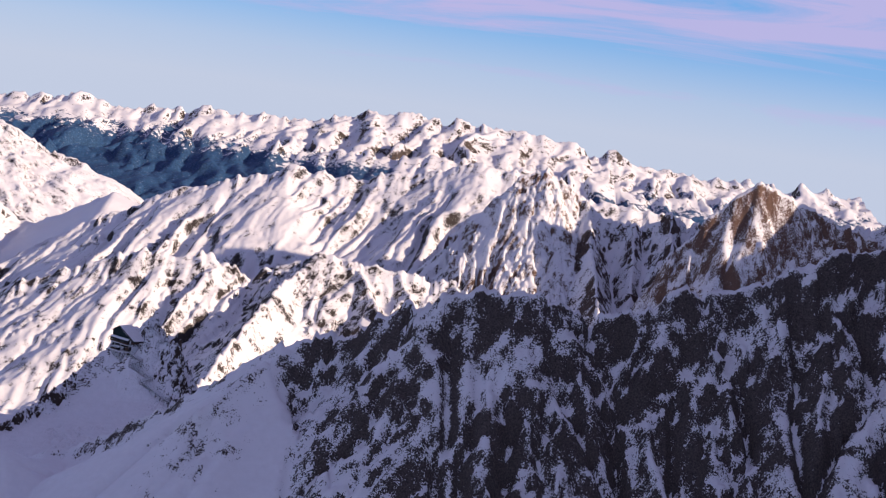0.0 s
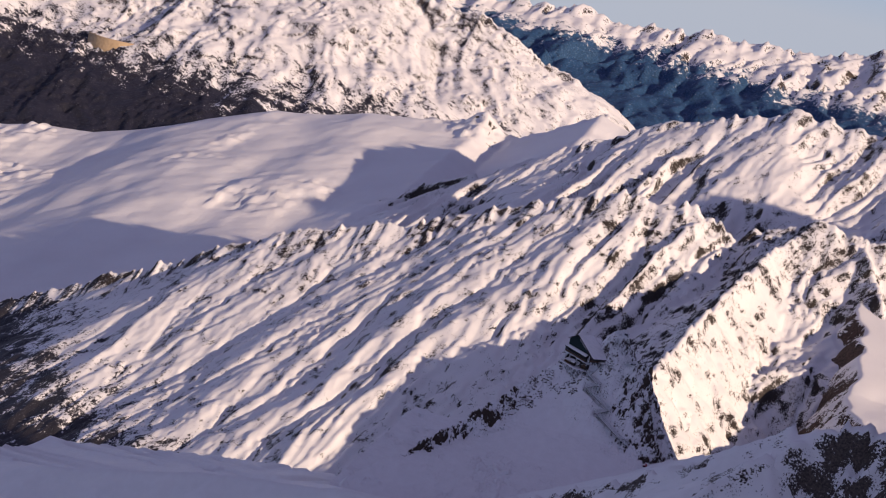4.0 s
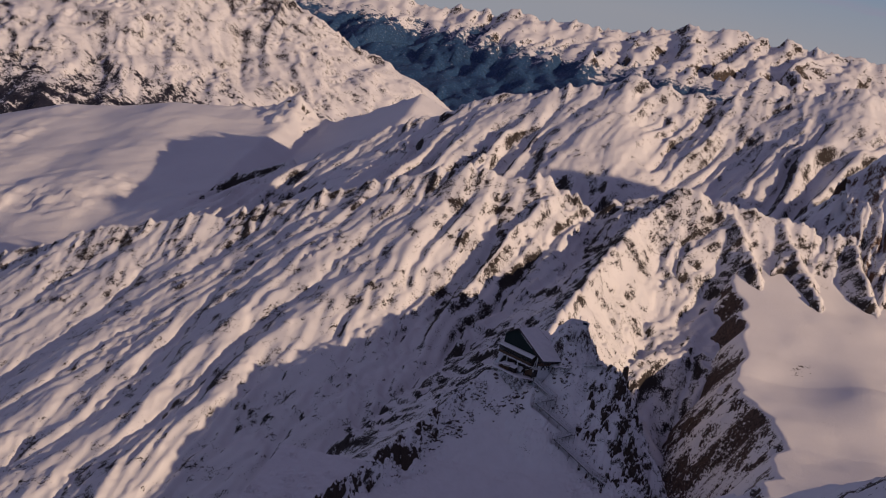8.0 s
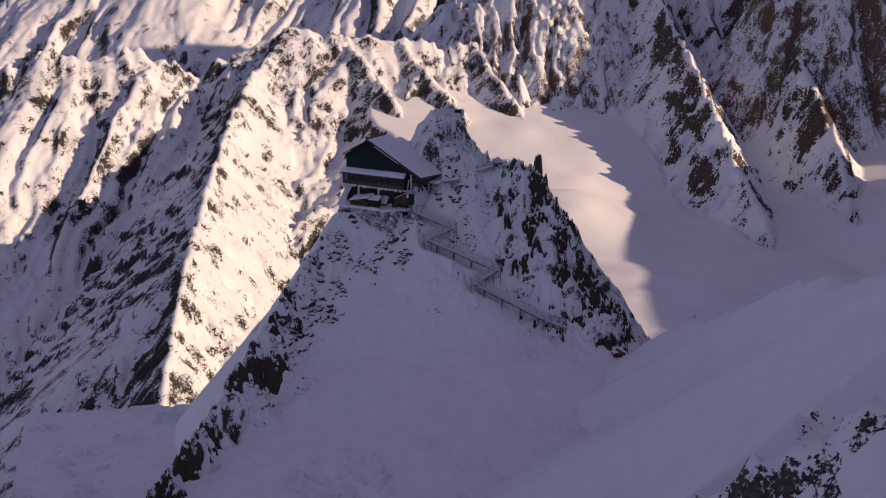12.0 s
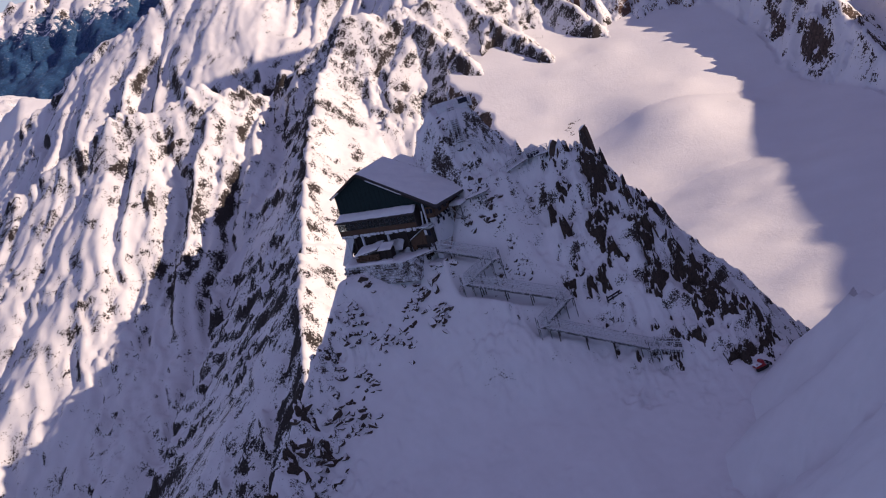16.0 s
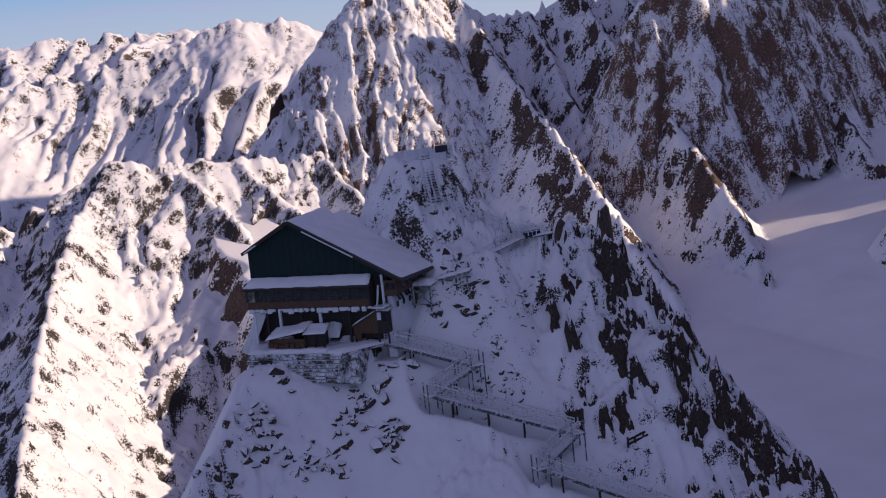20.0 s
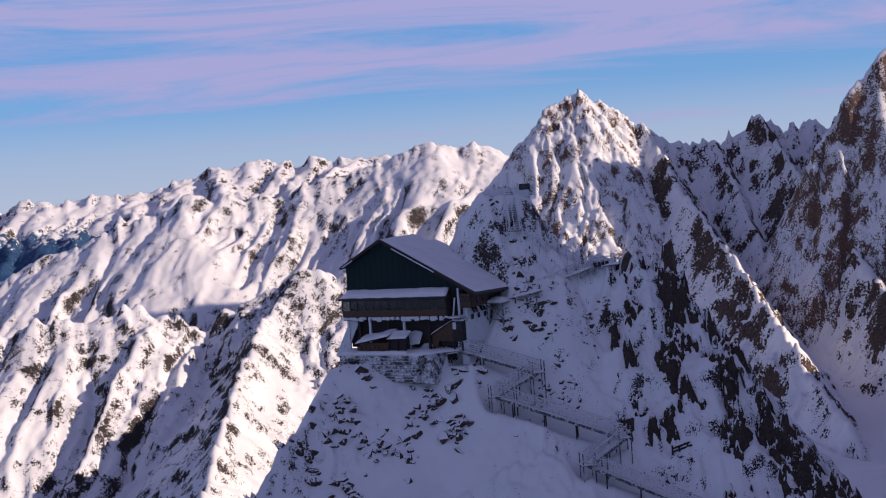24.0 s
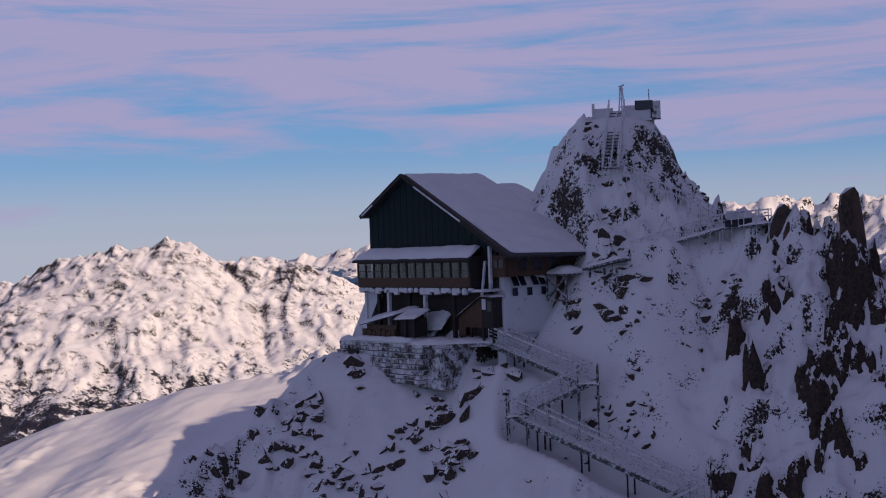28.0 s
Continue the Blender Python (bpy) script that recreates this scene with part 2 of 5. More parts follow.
def ribbed(X, Y, pts, left, right, spacing, depth, slant=0.0, jag=0.0, hollow=0.0, seed=0, tooth=12.0):
    """A ridge whose flanks are cut into sharp ribs and gullies."""
    h, run, off, side = crest_height(X, Y, pts, left, right, hollow)
    dx, dy = pts[-1][0] - pts[0][0], pts[-1][1] - pts[0][1]
    length = math.hypot(dx, dy)
    dx, dy = dx / length, dy / length
    r = (X * dx + Y * dy) - slant * (Y * dx - X * dy)
    r = r + 0.9 * spacing * fbm(X / (spacing * 5), Y / (spacing * 5), 4, seed + 5)
    v = off / (spacing * 3.0)
    ribs = teeth(r / spacing, v, seed) + 0.42 * teeth(r / spacing * 2.37 + 0.3, v * 2, seed + 9)
    r = r + 0.05 * spacing * fbm(X / spacing, Y / spacing, 3, seed + 6)
    ribs = ribs + 0.2 * teeth(r / spacing * 5.3, v * 3, seed + 19) - 0.75
    ribs = ribs * np.clip(0.75 + 1.5 * fbm(X / (spacing * 2.2), Y / (spacing * 2.2), 3, seed + 8), 0.15, 1.5)
    h = h + depth * ribs * (1 - np.exp(-off / (spacing * 0.6)))
    return h + jag * 0.6 * ridged(run / tooth, run * 0 + 3.3, 5, seed + 2, 0.6) * np.exp(-off / (tooth * 1.0))


def carve(Z, cell, rounds, power, cap=300.0):
    """Cuts gullies along the lines in which melt water would gather, and lets snow fill their beds."""
    ny, nx = Z.shape
    flat = np.arange(ny * nx).reshape(ny, nx)
    for turn in range(rounds):
        big = np.pad(Z, 1, constant_values=1e9)
        best, to = np.zeros(Z.shape), flat.copy()
        for dy, dx in ((0, 1), (0, -1), (1, 0), (-1, 0), (1, 1), (1, -1), (-1, 1), (-1, -1)):
            drop = (Z - big[1 + dy:1 + dy + ny, 1 + dx:1 + dx + nx]) / math.hypot(dx, dy)
            m = drop > best
            best, to = np.where(m, drop, best), np.where(m, flat + dy * nx + dx, to)
        order = np.argsort(Z, axis=None).tolist()
        to, area, high = to.ravel().tolist(), [1.0] * (nx * ny), Z.ravel().tolist()
        for i in reversed(order):
            if to[i] != i:
                area[to[i]] += area[i]
        rate = (power / rounds / cell * np.minimum(np.array(area), cap) ** 0.45).tolist()
        for i in order:
            if to[i] != i:
                high[i] = (high[i] + rate[i] * high[to[i]]) / (1 + rate[i])
        Z = np.array(high).reshape(ny, nx)
    e = np.pad(Z, 1, mode="edge")
    bend = (e[2:, 1:-1] + e[:-2, 1:-1] + e[1:-1, 2:] + e[1:-1, :-2]) / 4 - Z
    return Z + 0.4 * np.maximum(bend, 0)


def finer(D, ny, nx):
    """A coarse grid of numbers spread over a finer one."""
    v, u = np.linspace(0, D.shape[0] - 1.001, ny)[:, None], np.linspace(0, D.shape[1] - 1.001, nx)[None, :]
    i, j = np.floor(v).astype(int), np.floor(u).astype(int)
    v, u = v - i, u - j
    return (D[i, j] * (1 - u) + D[i, j + 1] * u) * (1 - v) + (D[i + 1, j] * (1 - u) + D[i + 1, j + 1] * u) * v


def blocks(X, Y, size, amount, seed, share=0.2, lean=0.9):
    """Fractured rock: tilted blocks of about that size that stand at uneven heights, in clusters."""
    u = X / size + 0.35 * vnoise(X / size * 1.7, Y / size * 1.7, seed + 1)
    v = Y / size + 0.35 * vnoise(X / size * 1.7 + 9, Y / size * 1.7, seed + 2)
    iu, iv = np.floor(u), np.floor(v)
    near, val = np.full(X.shape, 9.0), np.zeros(X.shape)
    for dx in (-1, 0, 1):
        for dy in (-1, 0, 1):
            cx, cy = iu + dx, iv + dy
            ox, oy = u - cx - 0.5 - 0.42 * lattice(cx, cy, seed + 3), v - cy - 0.5 - 0.42 * lattice(cx, cy, seed + 4)
            d = ox * ox + oy * oy
            h = lattice(cx, cy, seed + 5) + lean * (lattice(cx, cy, seed + 6) * ox + lattice(cx, cy, seed + 7) * oy)
            m = d < near
            near, val = np.where(m, d, near), np.where(m, h, val)
    groups = np.clip(fbm(X / (size * 6), Y / (size * 6), 4, seed + 11) * 1.9 + share, 0, 1)
    return amount * groups * val


def flutes(X, Y, size, amount, slant, seed, long=4.5):
    """Sharp ribs that run down a flank, slanting, branching and broken."""
    u = X - slant * Y + 0.7 * size * fbm(X / (size * 2.6), Y / (size * 2.6), 4, seed + 1)
    return amount * ridged(u / size, Y / (size * long), 5, seed, 0.52, 2.3)


def ground_mesh(name, co, faces, mat, smooth):
    me = bpy.data.meshes.new(name)
    me.vertices.add(len(co))
    me.vertices.foreach_set("co", co.astype(np.float32).ravel())
    me.loops.add(faces.size)
    me.loops.foreach_set("vertex_index", faces.astype(np.int32).ravel())
    me.polygons.add(len(faces))
    me.polygons.foreach_set("loop_start", np.arange(0, faces.size, 4, dtype=np.int32))
    me.polygons.foreach_set("loop_total", np.full(len(faces), 4, dtype=np.int32))
    me.update(calc_edges=True)
    me.materials.append(mat)
    if smooth:
        me.shade_smooth()
    return me


def along(pts, width):
    """Which ground lies within a width of a crest: 1 on it, 0 beside it."""
    return lambda X, Y, Z: crest_height(X, Y, pts, 1.0, 1.0)[2] < width + 0.3 * width * fbm(X / width, Y / width, 3, 5)


def sheet(name, x0, x1, y0, y1, step, height, mat, label, category="mountain", kind="", floor_z=None, gullies=None, where=None, smooth=True, pieces=None, mats=None):
    """A ground sheet of height(X, Y) over a rectangle, in one mesh or in named pieces."""
    nx, ny = int((x1 - x0) / step) + 1, int((y1 - y0) / step) + 1
    X, Y = np.meshgrid(np.linspace(x0, x1, nx), np.linspace(y0, y1, ny))
    Z = height(X, Y)
    if gullies:
        C = Z[::2, ::2]
        cut = carve(C, 2 * step, *gullies) - C
        cut = finer(cut, ny, nx)
        Z = Z + (cut * where(X, Y, Z) if where else cut)
    co = np.stack([X, Y, Z], -1).reshape(-1, 3)
    i = (np.arange(ny - 1)[:, None] * nx + np.arange(nx - 1)).ravel()
    faces = np.stack([i, i + 1, i + nx + 1, i + nx], -1)
    if floor_z is not None:
        faces = faces[Z.ravel()[faces].max(1) > floor_z]
    if pieces:
        ob = new(name)
        which = pieces[1](X, Y, Z).astype(int).ravel()[faces[:, 0]]
        for k, title in enumerate(pieces[0]):
            used, at = np.unique(faces[which == k], return_inverse=True)
            new(title, ground_mesh(title, co[used], at.reshape(-1, 4), mats[k] if mats else mat, smooth)).parent = ob
    else:
        ob = new(name, ground_mesh(name, co, faces, mat, smooth))
    return tagged(ob, label, category, kind=kind)


# the front spur, fluted, in evening light
SPUR = [(-760, 760, -390), (-660, 750, -330), (-530, 745, -263), (-440, 742, -215), (-390, 740, -186), (-320, 740, -160), (-255, 740, -139), (-200, 740, -114), (-160, 740, -94), (-130, 740, -81), (-90, 740, -66),
        (-60, 740, -67), (-28, 742, -62), (12, 745, -80), (40, 745, -64), (72, 745, -50), (110, 745, -54), (150, 745, -57), (205, 745, -60), (245, 755, -46), (290, 790, 0)]
# the rib that falls from its shoulder
RIB = [(72, 745, -50), (46, 708, -76), (26, 650, -98), (7, 560, -121), (-10, 470, -141), (-28, 380, -190)]
# the short ribs that fall into the snow basin
SHORT = [[(110, 745, -54), (128, 700, -78), (140, 668, -100)], [(150, 745, -57), (168, 700, -80), (182, 655, -104)], [(205, 745, -60), (214, 700, -84), (224, 665, -106)]]


def spur_height(X, Y):
    depth = np.interp(X, (-500, -320, -160, -30), (1.2, 1.9, 4.2, 10.0))
    h = ribbed(X, Y, SPUR, 0.75, 0.80, 31, depth, 0.4, 6.0, 0.25, 11, 22)
    wide = (X - 0.45 * Y + 46 * fbm(X / 170, Y / 170, 4, 15)) / 86
    h = h + np.interp(X, (-480, -160, 0), (8, 13, 18)) * (teeth(wide, Y / 200, 18) - 0.45) * np.clip((748 - Y) / 140, 0, 1)
    h = np.maximum(h, ribbed(X, Y, RIB, 0.95, 0.82, 26, 4.0, 0.5, 6.0, 0.1, 63, 20))
    for k, rib in enumerate(SHORT):
        h = np.maximum(h, ribbed(X, Y, rib, 1.0, 1.0, 16, 3.0, 0.5, 5.0, 0.1, 65 + k, 14))
    broken = np.interp(X, (-500, -220, -30), (0.5, 0.8, 1.2))
    return h + broken * (blocks(X, Y, 4.2, 1.5, 13, 0.1) + flutes(X, Y, 13, 0.9, 0.45, 16, 7.0)) + 1.0 * fbm(X / 18, Y / 18, 6, 3, 0.6)


def spur_pieces(X, Y, Z):
    which = along(SPUR, 24)(X, Y, Z).astype(int)
    for k, rib in enumerate([RIB] + SHORT):
        which = np.where(along(rib[1:], 22 if k else 34)(X, Y, Z), k + 2, which)
    return which


sheet("fluted_spur", -740, 300, 300, 900, 1.9, spur_height, M_SPUR, "snow-covered fluted mountain spur with dark rock ribs", gullies=(12, 0.8),
      where=lambda X, Y, Z: np.interp(X, (-500, -240, -60), (0.4, 0.6, 1.0)), smooth=False, floor_z=-420,
      pieces=(("snow_flank", "crest", "falling_rib", "short_rib", "short_rib", "short_rib"), spur_pieces))

# the ridge behind it
BACK = [(-420, 1290, -215), (-290, 1255, -150), (-222, 1250, -100), (-188, 1250, -86), (-150, 1250, -66), (-120, 1250, -54), (-86, 1250, -34), (-60, 1250, -28), (-20, 1250, -20), (30, 1250, 0), (65, 1250, -4),
        (110, 1250, -8), (140, 1250, 4), (184, 1245, 4), (225, 1240, 22), (270, 1235, 38), (330, 1230, 30), (420, 1220, 10), (560, 1200, 0)]
sheet("serrated_ridge", -520, 560, 820, 1380, 2.8,
      lambda X, Y: ribbed(X, Y, BACK, 0.7, 0.72, 40, 14.0, 0.45, 6.5, 0.2, 21, 30) + flutes(X, Y, 16, 2.2, 0.45, 24, 6.0) + blocks(X, Y, 4.5, 1.0, 23, 0.1),
      M_SPUR, "serrated snowy mountain ridge with rocky crest", smooth=False, floor_z=-420, pieces=(("snow_flank", "rocky_crest"), along(BACK, 34)))

# the rounded snow plateau with its cone
DOME = [(-2100, 1700, -420), (-1370, 1700, -390), (-1231, 1700, -362), (-1140, 1700, -352), (-1040, 1700, -322), (-930, 1700, -276), (-806, 1700, -232), (-700, 1700, -212), (-640, 1700, -196),
        (-548, 1700, -184), (-500, 1700, -172), (-450, 1700, -158), (-412, 1700, -178), (-350, 1700, -152), (-272, 1700, -106), (-236, 1700, -119), (-170, 1700, -126), (-100, 1700, -132)]


def plateau_height(X, Y):
    px, py, pz = np.array(DOME).T
    d = np.interp(X, px, py) - Y
    h = np.interp(X, px, pz) - np.where(d > 0, 0.16 * d + 0.00006 * d * np.abs(d), -0.5 * d)
    h = h + 9.0 * fbm(X / 150, Y / 150, 6, 8, 0.42) * (0.35 + 0.65 * (1 - np.exp(-np.abs(d) / 60)))
    cone = np.exp(-((X + 448) / 40) ** 2 - ((Y - 1685) / 60) ** 2)
    slabs = np.clip(fbm(X / 160, Y / 160, 4, 36) * 2 - 0.35, 0, 1)
    return h + 10 * cone * ridged(X / 24, Y / 24, 4, 33, 0.6) + 4 * slabs * ridged(X / 26, Y / 26, 4, 38, 0.6)


sheet("snow_plateau", -2100, -60, 560, 1950, 5.5, plateau_height, M_DOME, "smooth sunlit snow plateau ending in a small cone",
      pieces=(("snowfield", "rock_cone"), lambda X, Y, Z: np.hypot(X + 448, (Y - 1685) * 0.7) < 52))

# the wooded mountain across the valley
WOODED = [(-2300, 2500, -60), (-1800, 2500, -45), (-1424, 2500, -36), (-1299, 2500, -45), (-1148, 2500, -8), (-1032, 2500, 0), (-943, 2500, 4), (-909, 2500, -34), (-830, 2500, -44), (-744, 2500, -46), (-690, 2500, -48),
          (-600, 2500, -70), (-545, 2500, -96), (-480, 2500, -126), (-423, 2500, -164), (-354, 2500, -216), (-280, 2500, -270)]


def wooded_height(X, Y):
    return ribbed(X, Y, WOODED, 0.6, 0.60, 120, 10.0, -0.6, 14.0, 0.25, 41, 50) + flutes(X, Y, 46, 4.0, -0.6, 44, 1.7) + blocks(X, Y, 10, 3.5, 43, 0.3) + 16 * fbm(X / 190, Y / 190, 6, 9, 0.45)


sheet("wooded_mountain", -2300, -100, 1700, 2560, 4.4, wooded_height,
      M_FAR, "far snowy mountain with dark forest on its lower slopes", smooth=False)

# a pale dam in the sun on its flank
dam_y = 1900.0
while float(wooded_height(np.array([[-1330.0]]), np.array([[dam_y]]))[0, 0]) < -246:
    dam_y += 4
dam_v, dam_f = [], []
for k in range(13):
    u = k / 6 - 1
    x, y = -1330 + 62 * u, dam_y - 26 * (1 - u * u) + 14
    dam_v += [(x, y - 5, -290), (x, y, -232), (x, y + 5, -232), (x, y + 16, -290)]
    if k:
        a = 4 * (k - 1)
        dam_f += [(a + n, a + (n + 1) % 4, a + 4 + (n + 1) % 4, a + 4 + n) for n in range(4)]
dam_f += [(3, 2, 1, 0), (48, 49, 50, 51)]
dam_mesh = bpy.data.meshes.new("dam")
dam_mesh.from_pydata(dam_v, [], dam_f)
dam_mesh.materials.append(M_DAM)
tagged(new("dam", dam_mesh), "curved ochre concrete dam on the far mountainside", "dam")

# the distant range
RANGE = [(-1500, 3500, -20), (-1154, 3400, -42), (-967, 3400, -38), (-800, 3400, -30), (-664, 3400, -14), (-560, 3400, -24), (-486, 3400, -18), (-380, 3400, -16), (-256, 3400, 6), (-140, 3400, 2), (5, 3400, 18), (134, 3400, 42),
         (250, 3400, 54), (338, 3400, 62), (506, 3400, 58), (700, 3400, 40), (950, 3400, 20), (1200, 3450, 0), (1800, 3550, 0)]
RANGE2 = [(-1300, 3000, -150), (-650, 2950, -130), (-330, 2950, -86), (-110, 2900, -66), (110, 2850, -48), (330, 2800, -32), (640, 2800, -40), (1100, 2800, -50)]
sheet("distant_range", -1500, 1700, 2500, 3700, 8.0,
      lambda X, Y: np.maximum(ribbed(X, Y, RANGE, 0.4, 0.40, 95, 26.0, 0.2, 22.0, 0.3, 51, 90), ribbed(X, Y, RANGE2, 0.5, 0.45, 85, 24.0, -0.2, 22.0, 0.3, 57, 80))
      + flutes(X, Y, 50, 8, 0.3, 53, 2.5), M_RANGE, "distant alpine range, haze blue coloured into its valleys", smooth=False, pieces=(("valley_side", "far_crest", "near_crest"), lambda X, Y, Z: np.where(along(RANGE2, 90)(X, Y, Z), 2, along(RANGE, 110)(X, Y, Z))))

# the shaded wall and its peaks
WALL = [(215, 765, -56), (232, 785, -18), (250, 805, 14), (272, 812, 28), (296, 810, 24), (320, 806, 20), (333, 802, 28), (350, 800, 20), (384, 796, 12), (417, 792, 28), (455, 786, 20), (520, 745, 24), (600, 690, 50), (660, 640, 76)]
BUTTRESS = [[(272, 812, 36), (276, 735, -42), (290, 660, -114)], [(333, 802, 30), (334, 700, -40), (322, 590, -86), (307, 455, -150)], [(384, 796, 18), (368, 700, -48), (345, 630, -96)],
            [(417, 792, 32), (398, 650, -48), (380, 540, -98), (362, 478, -140)], [(455, 786, 28), (450, 680, -40), (430, 560, -110)], [(520, 745, 44), (500, 640, -30), (480, 520, -110)]]


def basin_height(X, Y):
    rim = np.maximum(np.interp(Y, (200, 330, 450, 640), (110, 118, 140, 120)) + 12 * fbm(Y / 55, Y * 0 + 2.2, 4, 78) - X, 0)
    floor = np.interp(Y, (120, 200, 300, 460, 560, 640, 760), (-150, -142, -143, -146, -136, -110, -74))
    knoll = 12 * np.exp(-((X - 208) / 34) ** 2 - ((Y - 545) / 44) ** 2)
    return floor + knoll - 1.3 * rim - 0.010 * rim ** 2 + 0.25 * np.maximum(X - 330, 0) + blocks(X, Y, 6, 2.4, 79, 0.4) * np.clip(rim / 6, 0, 1) - 1.5 * np.maximum(Y - 790, 0) + 2.2 * fbm(X / 70, Y / 70, 3, 77)


def wall_height(X, Y):
    h = ribbed(X, Y, WALL, 1.0, 1.15, 36, 3.5, 0.0, 9.0, 0.05, 71, 15)
    for k, b in enumerate(BUTTRESS):
        h = np.maximum(h, ribbed(X, Y, b, 1.25, 1.25, 24, 2.5, 0.2, 7.0, 0.0, 75 + k, 14))
    basin = basin_height(X, Y)
    return np.where(h > basin, h + blocks(X, Y, 5, 2.2, 16, 0.4) + blocks(X, Y, 13, 3.5, 18, 0.6) + 1.5 * fbm(X / 14, Y / 14, 6, 17, 0.55), basin)


sheet("shaded_rock_wall", 60, 660, 130, 860, 1.7, wall_height, M_WALL, "shaded rock and snow wall above a glacier basin", smooth=False, gullies=(12, 0.9),
      where=lambda X, Y, Z: np.clip((Z - basin_height(X, Y)) / 8, 0, 1))

# unseen eastern ridges, added to keep evening sun off wall and most of basin
SIDE = [(490, 490, -80), (480, 470, -58), (480, 452, -50), (480, 309, -46), (480, 194, -35), (480, 60, -20), (480, -60, 0)]
sheet("basin_shade_spur", 380, 620, -120, 470, 3.0, lambda X, Y: ribbed(X, Y, SIDE, 1.1, 1.1, 30, 3.0, 0.1, 1.5, 0.05, 131, 40), M_WALL,
      "unseen rock and snow spur added to shade the glacier basin", floor_z=-180)
EAST = [(700, 400, 0), (700, 432, 66), (700, 475, 94), (700, 540, 124), (700, 600, 164), (700, 640, 162), (700, 700, 178), (700, 760, 136), (700, 850, 50)]
sheet("east_shade_massif", 560, 880, 230, 900, 5.0, lambda X, Y: ribbed(X, Y, EAST, 2.2, 1.6, 50, 8.0, 0.1, 6.0, 0.05, 133, 40), M_WALL,
      "unseen steep massif added east of the glacier basin to shade the wall", floor_z=-180)

TOOTH = [(222, 800, -20), (240, 806, 16), (256, 808, 38), (272, 810, 50), (290, 810, 60), (302, 810, 50), (318, 808, 42), (334, 804, 30), (356, 800, 10)]
sheet("granite_tooth", 200, 380, 640, 860, 1.3,
      lambda X, Y: ribbed(X, Y, TOOTH, 1.1, 1.2, 17, 5.0, 0.1, 4.0, 0.0, 85, 8) + blocks(X, Y, 4, 1.8, 86, 0.6) + blocks(X, Y, 9, 2.0, 87, 0.6),
      M_PEAK, "sharp granite peak, its top in orange light", gullies=(10, 0.8), smooth=False, floor_z=-150, pieces=(("rock_face", "summit_crest"), along(TOOTH, 12)))

PYRAMID = [(362, 675, -58), (378, 672, -24), (398, 670, 8), (420, 670, 38), (444, 670, 64), (464, 670, 79), (486, 670, 72), (520, 670, 61), (558, 670, 46), (596, 672, 32), (654, 680, 0)]
sheet("granite_pyramid", 330, 650, 570, 770, 1.7,
      lambda X, Y: ribbed(X, Y, PYRAMID, 1.7, 1.7, 30, 10.0, 0.1, 5.0, 0.0, 81, 14) + blocks(X, Y, 5, 2, 83, 0.6) + blocks(X, Y, 13, 3, 84, 0.6),
      M_PEAK, "pyramid-shaped reddish granite peak dusted with snow", gullies=(12, 1.0), smooth=False, floor_z=-160, pieces=(("rock_face", "summit_crest"), along(PYRAMID, 16)))

# the ridge in the shade before the station
FORE = [(-60, -80, -58), (-30, -84, -41), (10, -86, -19), (28, -92, -8), (39, -97, 0), (50, -100, 9), (67, -100, 22), (84, -100, 27), (101, -104, 39), (117, -110, 49), (135, -112, 51), (154, -110, 50), (168, -106, 42), (191, -104, 53), (226, -100, 64), (255, -98, 78), (285, -98, 84), (320, -100, 70)]
LINK = [(35, -16, -26.5), (37, -20, -24), (41, -30, -17), (45, -36, -13), (48, -42, -9.5), (53, -55, -4), (60, -75, 8), (67, -100, 20)]


SHOULDER = [(-190, -116, -74), (-116, -110, -45), (-67, -110, -31), (-35, -110, -24), (-16, -110, -22)]
FOOT = [(72, -102, 21), (56, -114, 12), (42, -126, -2)]


def fore_height(X, Y):
    rocks = ribbed(X, Y, FORE, 0.95, 1.2, 17, 5.5, 0.1, 3.5, 0.25, 91, 11)
    rocks = np.maximum(rocks, ribbed(X, Y, FOOT, 1.0, 1.0, 15, 4.0, 0.1, 3.0, 0.2, 97, 11))
    snow = ribbed(X, Y, LINK, 1.6, 0.72, 30, 0.6, 0.2, 1.2, 0.2, 95, 8)
    snow = np.maximum(snow, ribbed(X, Y, SHOULDER, 0.45, 0.6, 40, 0.5, 0.1, 1.0, 0.2, 96, 30))
    rough = np.maximum(np.clip((rocks - snow) / 9, 0.03, 1), 0.7 * np.exp(-crest_height(X, Y, LINK, 1.6, 0.72)[2] / 2.5))
    return snow + 0.5 * (rocks - snow + np.sqrt((rocks - snow) ** 2 + 16)) - 1.0 + rough * (blocks(X, Y, 4.8, 2.0, 93, 0.4) + 1.6 * fbm(X / 13, Y / 13, 6, 94, 0.55))


def smooth_snow(X, Y):
    """Where the saddle and the shoulder lie smooth, clear of the rocky ridge and of the saddle's own crest."""
    rocks = np.maximum(crest_height(X, Y, FORE, 0.95, 1.2, 0.25)[0], crest_height(X, Y, FOOT, 1.0, 1.0, 0.2)[0])
    saddle, run, off, side = crest_height(X, Y, LINK, 1.6, 0.72, 0.2)
    snow = np.maximum(np.where(off > 1.6, saddle, -999), crest_height(X, Y, SHOULDER, 0.45, 0.6, 0.2)[0])
    return snow - rocks + 5 * fbm(X / 9, Y / 9, 4, 98, 0.6) > 2


sheet("shaded_ridge", -200, 330, -330, 40, 1.2, fore_height, M_FORE, "shaded rocky snow ridge rising beside the station", floor_z=-170, gullies=(12, 1.4),
      pieces=(("rocky_ridge", "snow_slope"), lambda X, Y, Z: smooth_snow(X, Y)), mats=(M_FORE, M_SITE))

